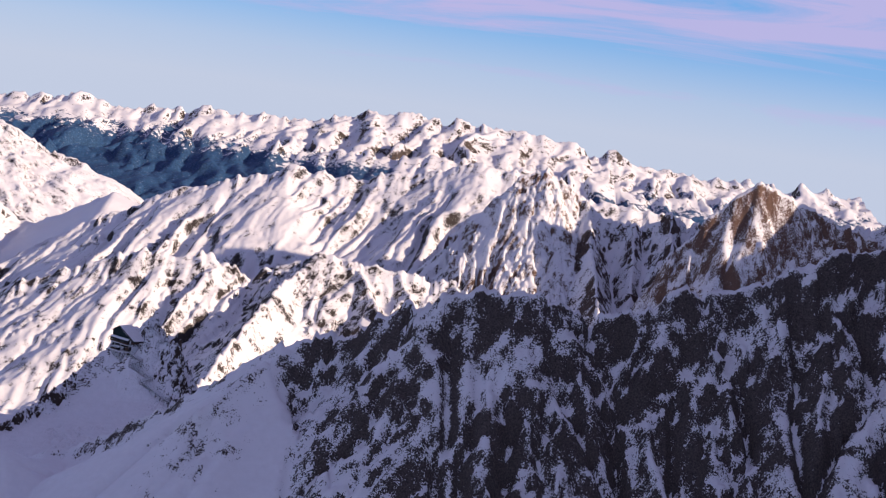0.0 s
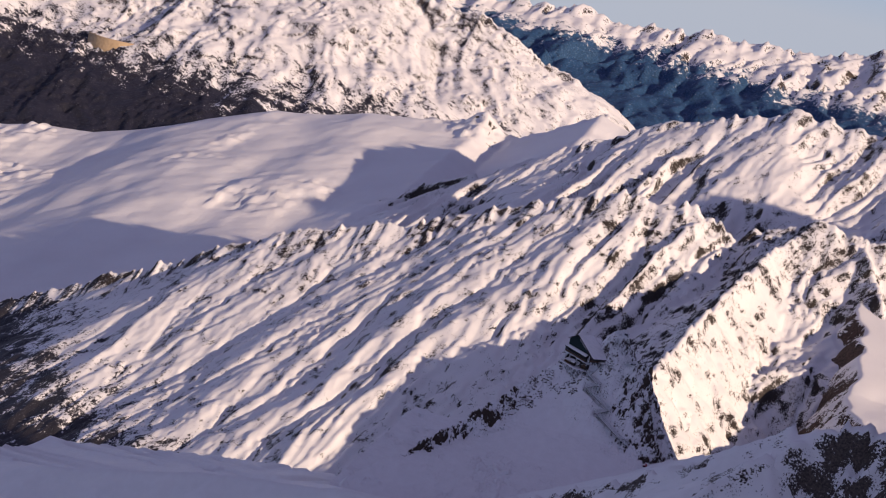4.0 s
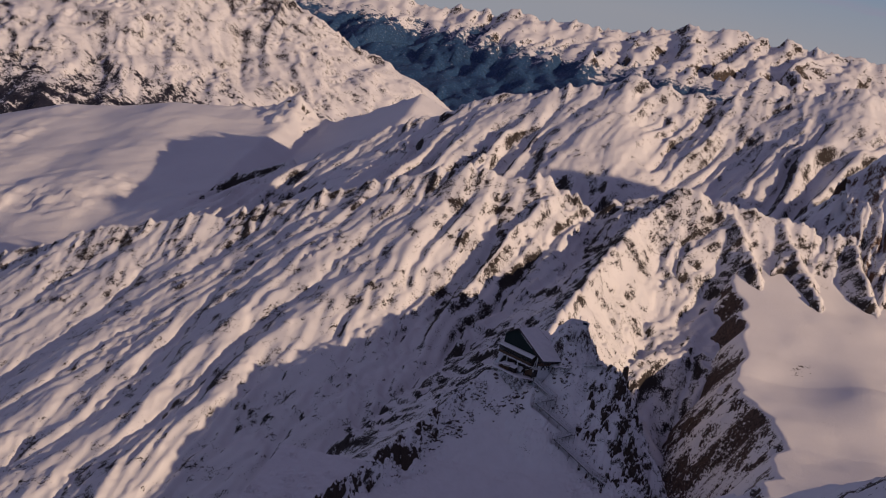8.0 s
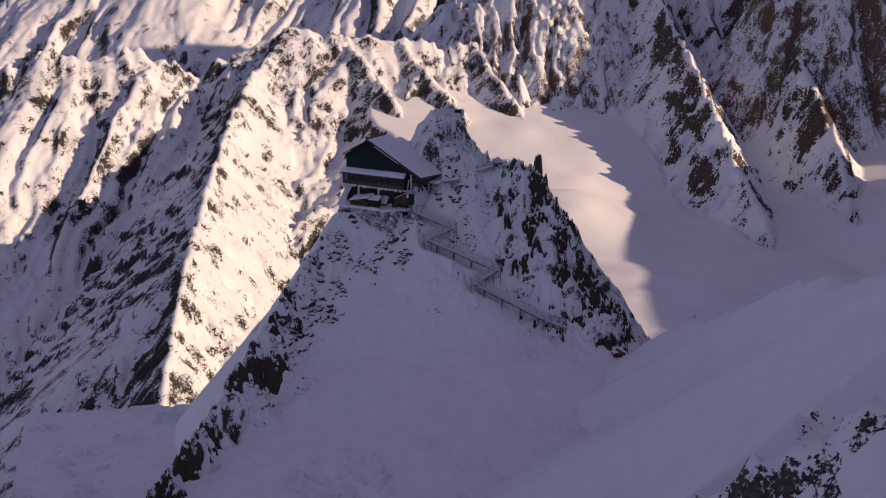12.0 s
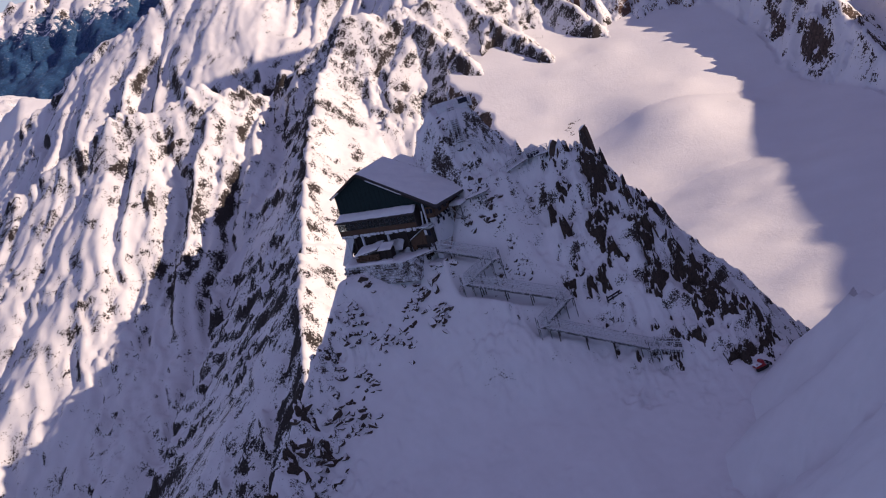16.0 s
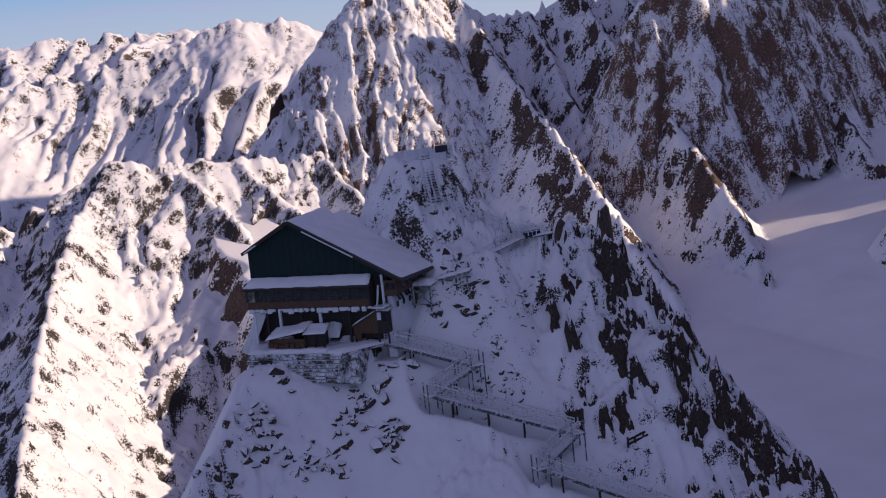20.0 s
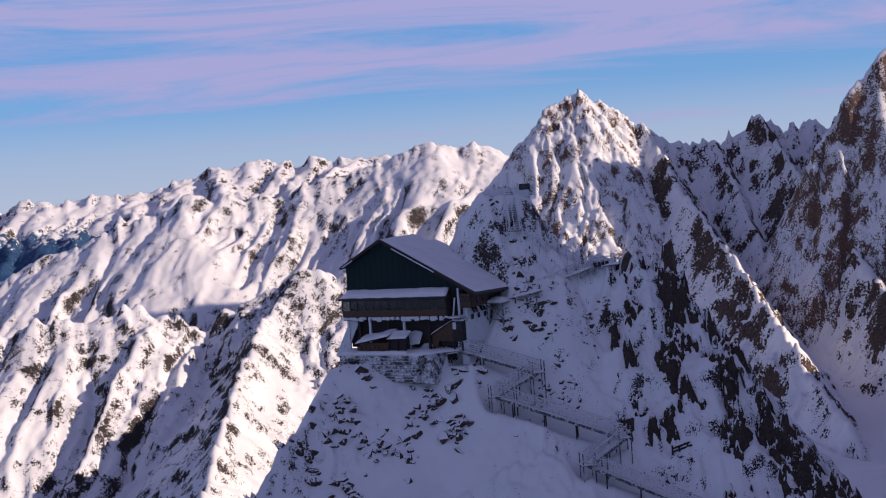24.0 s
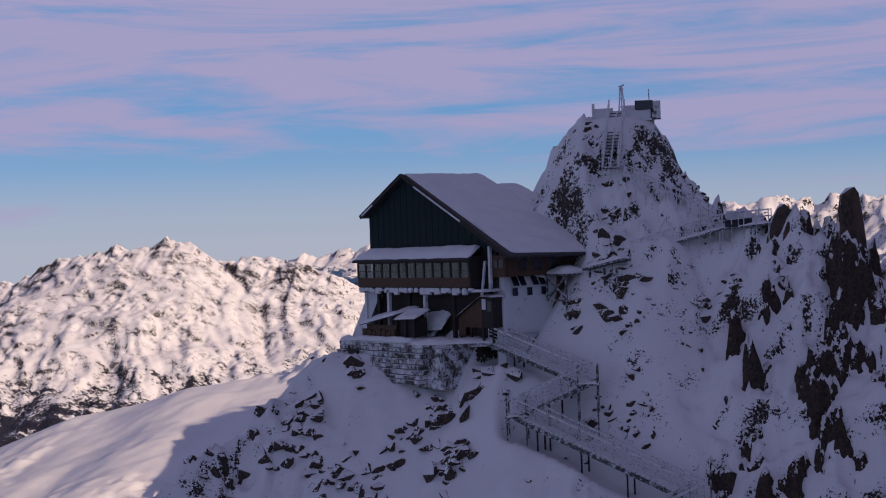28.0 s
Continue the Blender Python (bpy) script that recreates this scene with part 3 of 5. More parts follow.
# unseen massif behind the viewer, added to keep the evening sun off the summit
MASSIF = [(330, -430, 60), (360, -370, 150), (390, -300, 200), (415, -230, 208), (430, -170, 195), (440, -110, 155), (450, -60, 70)]
sheet("shading_massif", 230, 600, -520, -10, 4.0, lambda X, Y: ribbed(X, Y, MASSIF, 1.5, 1.5, 50, 14.0, 0.2, 10.0, 0.1, 99, 25), M_FORE,
      "unseen steep snowy massif added behind to shade the summit", floor_z=-200)

# ---------------------------------------------------------------- the summit hill
RIB_LEFT = [(-3.5, -0.5, -10.6), (-5.5, -3, -12.0), (-9, -7, -14.6), (-13, -12, -18), (-19, -21, -23.5), (-27, -33, -31), (-38, -48, -41), (-60, -75, -60)]
SPIRES = [(16.5, 2, -2.9), (18.3, -0.3, -3.1), (20.8, -2.6, -4.2), (24.5, -4.2, -5.2), (25.8, -6.6, -8.0), (26.8, -9.5, -11.6), (28.6, -12.4, -15.6), (31.2, -15.4, -19.8), (34, -17.6, -23.8)]


PATH_NODES = [(12.0, 0.1, -0.3), (14.0, -0.6, -1.5), (16.3, -1.2, -2.6), (18.0, -1.5, -3.6)]
WALKWAY = [(13.0, -2.6, -5.2), (15.4, -2.5, -4.5), (18.0, -2.2, -3.85), (20.6, -2.9, -3.65)]


STAIRS = [(5.4, -4.3, -9.75), (10.75, -8.55, -11.6), (7.05, -8.75, -13.2), (16.2, -13.3, -16.85), (12.65, -14.6, -18.4), (22.4, -18.2, -23.3), (25.2, -19.2, -24.1)]


def under_stairs(X, Y):
    """The hollow of snow that lies below the stairs."""
    low = np.full(X.shape, 1e3)
    for k, ((x0, y0, z0), (x1, y1, z1)) in enumerate(zip(STAIRS, STAIRS[1:])):
        dx, dy = x1 - x0, y1 - y0
        t = np.clip(((X - x0) * dx + (Y - y0) * dy) / (dx * dx + dy * dy), 0, 1)
        d = np.hypot(X - x0 - t * dx, Y - y0 - t * dy)
        drop = (0.7 + 0.6 * t, 1.4, 1.3, 1.2, 1.0, 0.8 - 0.6 * t)[min(k, 5)]
        low = np.minimum(low, z0 + t * (z1 - z0) - drop + 1.0 * np.maximum(d - 0.6, 0) + 0.12 * d * d)
    return low


def hill_height(X, Y):
    d = np.maximum(-2 - Y, 0)
    h = -9.7 - np.interp(d, (0, 5, 9, 18, 30, 50, 90), (0, 4.2, 8.6, 15.8, 21.5, 28, 46))
    h = h - 0.05 * np.abs(X - 14)
    h = h - 2.4 * np.maximum(Y - np.interp(X, (-5, 4, 18, 24), (0.6, 4.5, 1.5, -3)), 0)
    h = h - 1.9 * np.maximum(X - np.interp(Y, (-104, -45, -21, -4), (60, 44, 33, 24)), 0)
    h = h - 1.5 * np.maximum(np.interp(Y, (-60, -20, 0), (-48, -18.5, -4.3)) - X, 0)
    r = np.hypot((X - 12.4) * np.where(X > 12.4, 1.1, 0.96), (Y - 4.1) * 1.0)
    cone = 3.2 - np.interp(r, (1.9, 2.4, 5.5, 9, 13, 20, 40), (0, 0.5, 6.0, 9.9, 16, 24, 50))
    lumps = ridged(X / 4.2, Y / 4.2, 4, 107, 0.6)
    patch = np.clip(fbm(X / 7, Y / 7, 4, 109) * 3.0 - 0.55, 0, 1)
    left = crest_height(X, Y, RIB_LEFT, 1.35, 2.3)[0]
    spires, run, off, side = crest_height(X, Y, SPIRES, 2.6, 1.35)
    jag = 0.7 * ridged(run / 1.6, off / 2.5, 4, 111, 0.6) * np.exp(-off / 6)
    ledge = np.maximum(crest_height(X, Y, PATH_NODES, 2.2, 1.8)[0] - 0.1, crest_height(X, Y, WALKWAY, 2.2, 2.0)[0] - 0.5)
    steps = (blocks(X, Y, 1.5, 1.0, 117, 0.6) + blocks(X, Y, 0.7, 0.45, 118, 0.5) + 0.6 * lumps) * np.clip((r - 2.2) / 1.2, 0, 1) * np.clip((11 - r) / 5, 0.12, 1)
    h = np.maximum(np.maximum(h, ledge), np.maximum(cone + steps, h))
    u, v = 0.764 * X - 0.645 * Y, 0.645 * X + 0.764 * Y
    beside = -11 + 1.15 * np.maximum(v - 1.2, 0) + 0.9 * np.maximum(u - 7.9, 0) + 3 * np.maximum(6 - u, 0) + 3 * np.maximum(v - 5, 0) + 2 * np.maximum(u - 10.5, 0)
    hollow = under_stairs(X, Y)
    calm = np.clip((h - hollow) / 1.5 + 0.8, 0, 1)
    h = np.minimum(np.minimum(h, beside), hollow)
    h = np.maximum(h, np.maximum(left + 0.4 * lumps, spires + jag + 0.5 * lumps))
    near_left = np.exp(-np.maximum(h - left, 0) / 3.5)
    near_spires = np.exp(-np.maximum(h - spires, 0) / 1.1)
    rough = np.maximum(np.maximum(0.75 * patch, 1.15 * near_left), 1.2 * near_spires)
    broken = (blocks(X, Y, 1.1, 0.42, 113, 0.05) + blocks(X, Y, 2.6, 0.5, 114, 0.0) + blocks(X, Y, 0.6, 0.24, 115, 0.15)) * rough
    return h + 0.10 * fbm(X / 3.0, Y / 3.0, 5, 101, 0.55) + 0.12 * lumps * near_left + broken * (1 - 0.85 * calm)


hill = sheet("summit_hill", -52, 44, -68, 20, 0.22, hill_height, M_SITE, "snowy rock summit carrying the station", floor_z=-75)


def rock_ridge_height(X, Y):
    h, run, off, side = crest_height(X, Y, SPIRES, 2.6, 1.35)
    jag = ridged(run / 1.9, off / 5 + side, 4, 121, 0.6)
    ragged = 1.2 * fbm(X / 1.7, Y / 1.7, 5, 125, 0.68)
    cracks = blocks(X, Y, 1.0, 0.75, 123, 0.9) + blocks(X, Y, 0.45, 0.3, 124, 0.9)
    return h + 0.55 - np.interp(Y, (-16, -8, -5, -2), (0.12, 0.14, 0.4, 0.9)) * off - np.interp(Y, (-3, -1), (0, 3.5)) + ragged * np.clip(off / 1.5, 0, 1) + 0.9 * jag * np.exp(-off / 4) + cracks


sheet("summit_rock_ridge", 15, 36, -27, 4, 0.15, rock_ridge_height, M_CRAG, "jagged brown rock ridge with snow in its cracks", "rock ridge", floor_z=-32, smooth=False,
      pieces=(("rock_face", "jagged_crest"), along(SPIRES, 1.6)))

def left_rib_height(X, Y):
    h, run, off, side = crest_height(X, Y, RIB_LEFT[3:], 1.35, 2.3)
    ragged = 1.7 * fbm(X / 3.2, Y / 3.2, 5, 135, 0.6)
    cracks = blocks(X, Y, 1.3, 0.8, 136, 0.9) + blocks(X, Y, 0.6, 0.35, 137, 0.9)
    fade = np.interp(run, (0, 2, 8, 24), (-4, -1.2, -0.1, 0.9))
    return h + fade - np.where(side > 0, 0.13, 0.02) * off + ragged + 0.35 * ridged(run / 2.4, off / 6, 4, 138, 0.6) * np.exp(-off / 5) + cracks


sheet("lower_rock_rib", -60, 0, -74, 0, 0.24, left_rib_height, M_CRAG, "dark broken rock rib falling away below the terrace", "rock ridge", floor_z=-66, smooth=False,
      pieces=(("rock_face", "jagged_crest"), along(RIB_LEFT[3:], 2.0)))

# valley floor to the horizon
# the forest tone is lifted with haze blue, mixed into the base colour
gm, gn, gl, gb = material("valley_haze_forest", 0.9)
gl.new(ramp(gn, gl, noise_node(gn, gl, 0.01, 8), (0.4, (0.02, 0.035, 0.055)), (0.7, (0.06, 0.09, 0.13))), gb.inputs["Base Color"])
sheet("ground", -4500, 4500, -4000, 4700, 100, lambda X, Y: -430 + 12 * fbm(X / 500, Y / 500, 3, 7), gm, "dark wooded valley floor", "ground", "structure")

# ---------------------------------------------------------------- building materials


def plain(name, color, rough=0.7, metal=0.0, grain=0.0, scale=6.0, squash=None, relief=0.01, second=None):
    """A painted, wooden or stone surface: color, mottled by grain towards second."""
    m, n, l, b = material(name, rough, metal)
    f = noise_node(n, l, scale, 7.0, 0.65, squash=squash)
    dark = second or tuple(c * (1 - grain) for c in color)
    l.new(ramp(n, l, f, (0.35, dark), (0.68, color)), b.inputs["Base Color"])
    if relief:
        bump(n, l, b, f, relief, 0.6)
    return m


def frosted(name, color, amount, scale=2.0, second=None):
    """A dark surface half hidden by rime: amount of it from 0 to 1."""
    m, n, l, b = material(name, 0.8)
    f = noise_node(n, l, scale, 8.0, 0.7)
    g = noise_node(n, l, scale * 5, 5.0, 0.7)
    base = ramp(n, l, g, (0.35, tuple(c * 0.5 for c in (second or color))), (0.7, color))
    geo, sep = n.new("ShaderNodeNewGeometry"), n.new("ShaderNodeSeparateXYZ")
    l.new(geo.outputs["Normal"], sep.inputs["Vector"])
    k = calc(n, l, "ADD", calc(n, l, "ADD", f, calc(n, l, "MULTIPLY", g, 0.3)), calc(n, l, "MULTIPLY", sep.outputs["Z"], 0.35))
    r = n.new("ShaderNodeMapRange")
    r.inputs["From Min"].default_value, r.inputs["From Max"].default_value = 1.02 - amount * 0.7, 1.16 - amount * 0.7
    l.new(k, r.inputs["Value"])
    l.new(blend(n, l, r.outputs["Result"], base, (0.66, 0.68, 0.72)), b.inputs["Base Color"])
    bump(n, l, b, calc(n, l, "ADD", f, g), 0.05, 0.6)
    return m


M_GREEN = plain("green_boards", (0.006, 0.026, 0.027), 0.9, grain=0.45, scale=3.0, squash=(6, 6, 0.5))
M_BROWN = plain("brown_timber", (0.12, 0.065, 0.035), 0.75, grain=0.6, scale=4.0, squash=(7, 7, 0.6))
M_DARK = plain("dark_timber", (0.03, 0.022, 0.02), 0.75, grain=0.5, scale=5.0)
M_ROOF = plain("dark_roof_edge", (0.03, 0.03, 0.035), 0.6, grain=0.4)
M_STEEL = frosted("rimed_steel", (0.08, 0.085, 0.09), 0.55, 5.0)
M_RAIL = frosted("rimed_railing", (0.20, 0.205, 0.22), 0.74, 5.0)
M_STONE = frosted("rimed_masonry", (0.13, 0.11, 0.10), 0.62, 1.6, (0.05, 0.045, 0.045))
M_RIME = frosted("rime_covered_wall", (0.20, 0.20, 0.22), 0.86, 0.9)
M_ROCK = snow_rock("rimed_granite", 0.6, 0.46, 0.34, rock_a=(0.018, 0.015, 0.014), rock_b=(0.12, 0.085, 0.065), wind_or_shade=0.4)
M_BROWNROCK = snow_rock("brown_granite", 0.9, 0.55, 0.30, rock_a=(0.022, 0.017, 0.014), rock_b=(0.14, 0.09, 0.06), wind_or_shade=0.45)
M_FROST = frosted("half_rimed_wall", (0.07, 0.065, 0.065), 0.84, 0.8)
M_RED = plain("red_paint", (0.42, 0.03, 0.035), 0.4, grain=0.4, scale=2.0)
M_RUBBER = plain("black_rubber", (0.015, 0.015, 0.016), 0.8, grain=0.4)
M_PANEL, _, _, pb = material("solar_glass", 0.2)
pb.inputs["Base Color"].default_value = (0.01, 0.014, 0.03, 1)
M_GLASS, gn2, gl2, gb2 = material("window_glass", 0.06)
gb2.inputs["Base Color"].default_value, gb2.inputs["Transmission Weight"].default_value, gb2.inputs["IOR"].default_value = (0.30, 0.34, 0.36, 1), 0.9, 1.45
M_SNOW, sn, sl, sb = material("fresh_snow", 0.7)
s_f, s_g = noise_node(sn, sl, 0.8, 6.0, 0.6), noise_node(sn, sl, 9.0, 5.0, 0.6)
sl.new(ramp(sn, sl, s_f, (0.3, (0.72, 0.735, 0.77)), (0.7, (0.80, 0.81, 0.83))), sb.inputs["Base Color"])
bump(sn, sl, sb, calc(sn, sl, "ADD", s_f, s_g), 0.06, 0.5)

# ---------------------------------------------------------------- building parts


def part(name, verts, faces, mat, parent, label="", bevel=0.0, smooth=False):
    me = bpy.data.meshes.new(name)
    if bevel:
        bm = bmesh.new()
        vs = [bm.verts.new(v) for v in verts]
        for f in faces:
            bm.faces.new([vs[k] for k in f])
        bmesh.ops.recalc_face_normals(bm, faces=bm.faces)
        bmesh.ops.bevel(bm, geom=bm.edges[:], offset=bevel, segments=1, affect="EDGES", clamp_overlap=True)
        bm.to_mesh(me)
        bm.free()
    else:
        me.from_pydata([tuple(v) for v in verts], [], faces)
    me.materials.append(mat)
    if smooth:
        me.shade_smooth()
    ob = new(name, me)
    ob.parent = parent
    if label:
        ob["label"] = label
    return ob


CUBE = [(0, 3, 2, 1), (4, 5, 6, 7), (0, 1, 5, 4), (1, 2, 6, 5), (2, 3, 7, 6), (3, 0, 4, 7)]


def block(name, lo, hi, mat, parent, label="", bevel=0.015):
    (a, b, c), (d, e, f) = lo, hi
    v = [(a, b, c), (d, b, c), (d, e, c), (a, e, c), (a, b, f), (d, b, f), (d, e, f), (a, e, f)]
    return part(name, v, CUBE, mat, parent, label, bevel)


def slab(name, quad, thick, mat, parent, label="", bevel=0.015):
    """A plate under four corners, thick metres downwards."""
    low = [(x, y, z - thick) for x, y, z in quad]
    return part(name, low + list(quad), CUBE, mat, parent, label, bevel)


def beam(name, p, q, w, mat, parent, h=None, label="", bevel=0.0):
    """A straight bar from p to q."""
    p, q, h = Vector(p), Vector(q), h or w
    d = (q - p).normalized()
    side = d.cross(Vector((0, 0, 1)))
    side = side.normalized() if side.length > 1e-3 else Vector((1, 0, 0))
    up = side.cross(d).normalized()
    v = [e + side * a * w / 2 + up * b * h / 2 for e in (p, q) for a, b in ((-1, -1), (1, -1), (1, 1), (-1, 1))]
    return part(name, v, [(3, 2, 1, 0), (4, 5, 6, 7), (0, 1, 5, 4), (1, 2, 6, 5), (2, 3, 7, 6), (3, 0, 4, 7)], mat, parent, label, bevel)


def snow_cap(name, quad, thick, parent, seed=0, nu=26, nv=12, lump=0.35, label=""):
    """A rounded, uneven layer of snow on a quad."""
    a, b, c, d = (np.array(p, float) for p in quad)
    U, V = np.meshgrid(np.linspace(0, 1, nu), np.linspace(0, 1, nv))
    base = (a * (1 - U[..., None]) + b * U[..., None]) * (1 - V[..., None]) + (d * (1 - U[..., None]) + c * U[..., None]) * V[..., None]
    edge = np.minimum(np.minimum(U, 1 - U) * np.linalg.norm(b - a), np.minimum(V, 1 - V) * np.linalg.norm(d - a))
    body = np.sqrt(np.clip(edge / (thick * 1.6), 0, 1)) * thick * (1 + lump * fbm(base[..., 0] * 1.1 + seed, base[..., 1] * 1.1 + base[..., 2], 4, seed + 1))
    top = base.copy()
    top[..., 2] += body
    top[..., :2] += (0.12 * thick * fbm(base[..., 0] * 2 + 7, base[..., 1] * 2, 3, seed + 3))[..., None]
    i = (np.arange(nv - 1)[:, None] * nu + np.arange(nu - 1)).ravel()
    faces = np.stack([i, i + 1, i + nu + 1, i + nu], -1).tolist()
    rim = list(range(nu)) + [nu * k + nu - 1 for k in range(1, nv)] + [nu * (nv - 1) + k for k in range(nu - 2, -1, -1)] + [nu * k for k in range(nv - 2, 0, -1)]
    verts = top.reshape(-1, 3).tolist()
    n0 = len(verts)
    flat = base.reshape(-1, 3)
    verts += [(flat[k] - (0, 0, 0.02)).tolist() for k in rim]
    m = len(rim)
    faces += [(rim[k], n0 + k, n0 + (k + 1) % m, rim[(k + 1) % m]) for k in range(m)]
    return part(name, verts, faces, M_SNOW, parent, label, smooth=True)


# ---------------------------------------------------------------- the station building
# its own frame: x along the gable, y into the building, z from the gable's apex
station = new("station_building")
station.matrix_world = Matrix.Rotation(math.atan2(-0.645, 0.764), 4, "Z")
tagged(station, "dark green timber station with snowy gable roof on rock", "building")
EAVE_L, EAVE_R, DEEP = (-3.9, -2.2), (8.95, -4.96), 5.9


def roof_line(u):
    return u * EAVE_L[1] / EAVE_L[0] if u < 0 else u * EAVE_R[1] / EAVE_R[0]


# gable of upright boards
gable = block("gable_wall", (-3.8, 0.10, -9.4), (6.9, 0.28, -4.3), M_DARK, station)
n_boards = 40
for k in range(n_boards):
    u0 = -3.85 + k * 11.4 / n_boards
    u1 = u0 + 11.4 / n_boards - 0.012
    y = -0.02 + 0.022 * (k % 2) + random.uniform(-0.004, 0.004)
    tops = [roof_line(u) - 0.18 for u in (u0, u1)]
    low = -4.5 if u0 < 6.6 else min(tops) - 0.8
    v = [(u0, y, low), (u1, y, low), (u1, 0.1, low), (u0, 0.1, low), (u0, y, tops[0]), (u1, y, tops[1]), (u1, 0.1, tops[1]), (u0, 0.1, tops[0])]
    part("board", v, CUBE, M_GREEN, gable)
part("inner_wall", [(-3.8, 0.1, -4.4), (7.4, 0.1, -4.4), (0, 0.1, -0.25), (-3.8, 0.1, -2.5), (-3.8, 0.25, -4.4), (7.4, 0.25, -4.4), (0, 0.25, -0.25), (-3.8, 0.25, -2.5)],
                  [(0, 1, 2, 3), (7, 6, 5, 4), (0, 4, 5, 1), (1, 5, 6, 2), (2, 6, 7, 3), (3, 7, 4, 0)], M_DARK, station)
block("side_wall", (-3.85, 0.3, -9.0), (-3.65, DEEP, -2.5), M_GREEN, station)
block("back_wall", (-3.65, DEEP - 0.25, -9.0), (8.6, DEEP - 0.05, -4.7), M_GREEN, station)
block("wooden_side_wall", (7.9, 0.15, -6.1), (8.3, DEEP, -4.75), M_BROWN, station, "brown timber wall under the eaves")
block("wooden_front_wall", (7.25, -0.1, -6.1), (8.25, 0.12, -4.9), M_BROWN, station)
# flat dark panel stands in for the shade inside the entrance
block("entrance_shade_panel", (6.5, 0.2, -6.7), (7.25, 0.4, -4.3), M_DARK, station)
beam("entrance_post", (7.2, -0.2, -6.9), (7.2, -0.2, -4.4), 0.16, M_RIME, station)
beam("entrance_post", (6.6, -0.35, -7.2), (6.9, -0.3, -5.2), 0.12, M_RIME, station)
slab("entrance_floor", [(6.4, -0.9, -6.75), (7.4, -0.9, -6.75), (7.4, 0.3, -6.75), (6.4, 0.3, -6.75)], 0.15, M_RIME, station)
for k, y in enumerate((0.9, 2.1, 3.3)):
    w = block("side_window", (8.31, y, -5.75), (8.36, y + 0.55, -5.15), M_PANEL, station)
    block("window_frame", (8.30, y - 0.06, -5.8), (8.34, y + 0.61, -5.76), M_DARK, w)
    block("window_frame", (8.30, y - 0.06, -5.14), (8.34, y + 0.61, -5.08), M_DARK, w)
for u in (7.4, 7.85):
    block("front_window", (u, -0.14, -5.6), (u + 0.32, -0.1, -5.1), M_PANEL, station)
# roof
slab("roof_left", [(EAVE_L[0] - 0.25, -0.45, EAVE_L[1] - 0.13), (0, -0.45, 0), (0, DEEP, 0), (EAVE_L[0] - 0.25, DEEP, EAVE_L[1] - 0.13)], 0.14, M_ROOF, station)
slab("roof_right", [(0, -0.45, 0), (EAVE_R[0], -0.45, EAVE_R[1]), (EAVE_R[0] + 0.75, DEEP + 1.2, EAVE_R[1] - 0.02), (0, DEEP, 0)], 0.14, M_ROOF, station)
snow_cap("roof_snow", [(EAVE_L[0] - 0.15, -0.3, EAVE_L[1] - 0.06), (-0.05, -0.3, 0.01), (-0.05, DEEP - 0.05, 0.01), (EAVE_L[0] - 0.15, DEEP - 0.05, EAVE_L[1] - 0.06)], 0.10, station, 3, 20, 20)
snow_cap("roof_snow", [(-0.1, -0.22, 0.03), (EAVE_R[0] - 0.25, 0.05, EAVE_R[1] + 0.15), (EAVE_R[0] + 0.65, DEEP + 1.1, EAVE_R[1] + 0.05), (-0.1, DEEP - 0.05, 0.03)], 0.16, station, 5, 60, 30, 0.25)
for p, q in (((EAVE_L[0] - 0.25, -0.5, EAVE_L[1] - 0.2), (0, -0.5, -0.06)), ((0, -0.5, -0.06), (EAVE_R[0], -0.5, EAVE_R[1] - 0.06))):
    beam("bargeboard", p, q, 0.06, M_DARK, station, 0.24)
beam("bargeboard_frost", (1.2, -0.55, -0.80), (5.2, -0.55, -2.95), 0.03, M_RIME, station, 0.10)
beam("bargeboard_frost", (-3.9, -0.55, -2.3), (-2.8, -0.55, -1.7), 0.03, M_RIME, station, 0.10)
for k in range(10):
    y = 0.1 + k * 0.72
    beam("rafter", (EAVE_R[0] + 0.35, y, EAVE_R[1] - 0.22), (EAVE_R[0] - 1.2, y, EAVE_R[1] + 0.42), 0.09, M_DARK, station, 0.16)
# annex behind, its ridge a little lower
slab("annex_roof", [(0.6, DEEP, -0.62), (8.6, DEEP, -4.6), (8.9, DEEP + 2.6, -4.6), (0.6, DEEP + 2.6, -0.62)], 0.2, M_ROOF, station)
snow_cap("annex_snow", [(0.65, DEEP, -0.6), (8.5, DEEP, -4.55), (8.8, DEEP + 2.5, -4.55), (0.65, DEEP + 2.5, -0.6)], 0.16, station, 8, 24, 10)
block("annex_wall", (0.9, DEEP + 0.1, -8.5), (7.6, DEEP + 2.3, -4.4), M_GREEN, station)
# snow-laden lean-to roof above the glazed gallery
slab("lean_to_roof", [(-4.15, -1.15, -5.02), (6.55, -1.15, -5.02), (6.35, -0.02, -4.35), (-3.8, -0.02, -4.35)], 0.10, M_ROOF, station)
snow_cap("lean_to_snow", [(-4.1, -1.1, -5.0), (6.5, -1.1, -5.0), (6.3, -0.05, -4.36), (-3.8, -0.05, -4.36)], 0.22, station, 11, 60, 8, 0.3)
beam("gutter", (-4.2, -1.18, -5.1), (6.6, -1.18, -5.1), 0.08, M_DARK, station, 0.12)
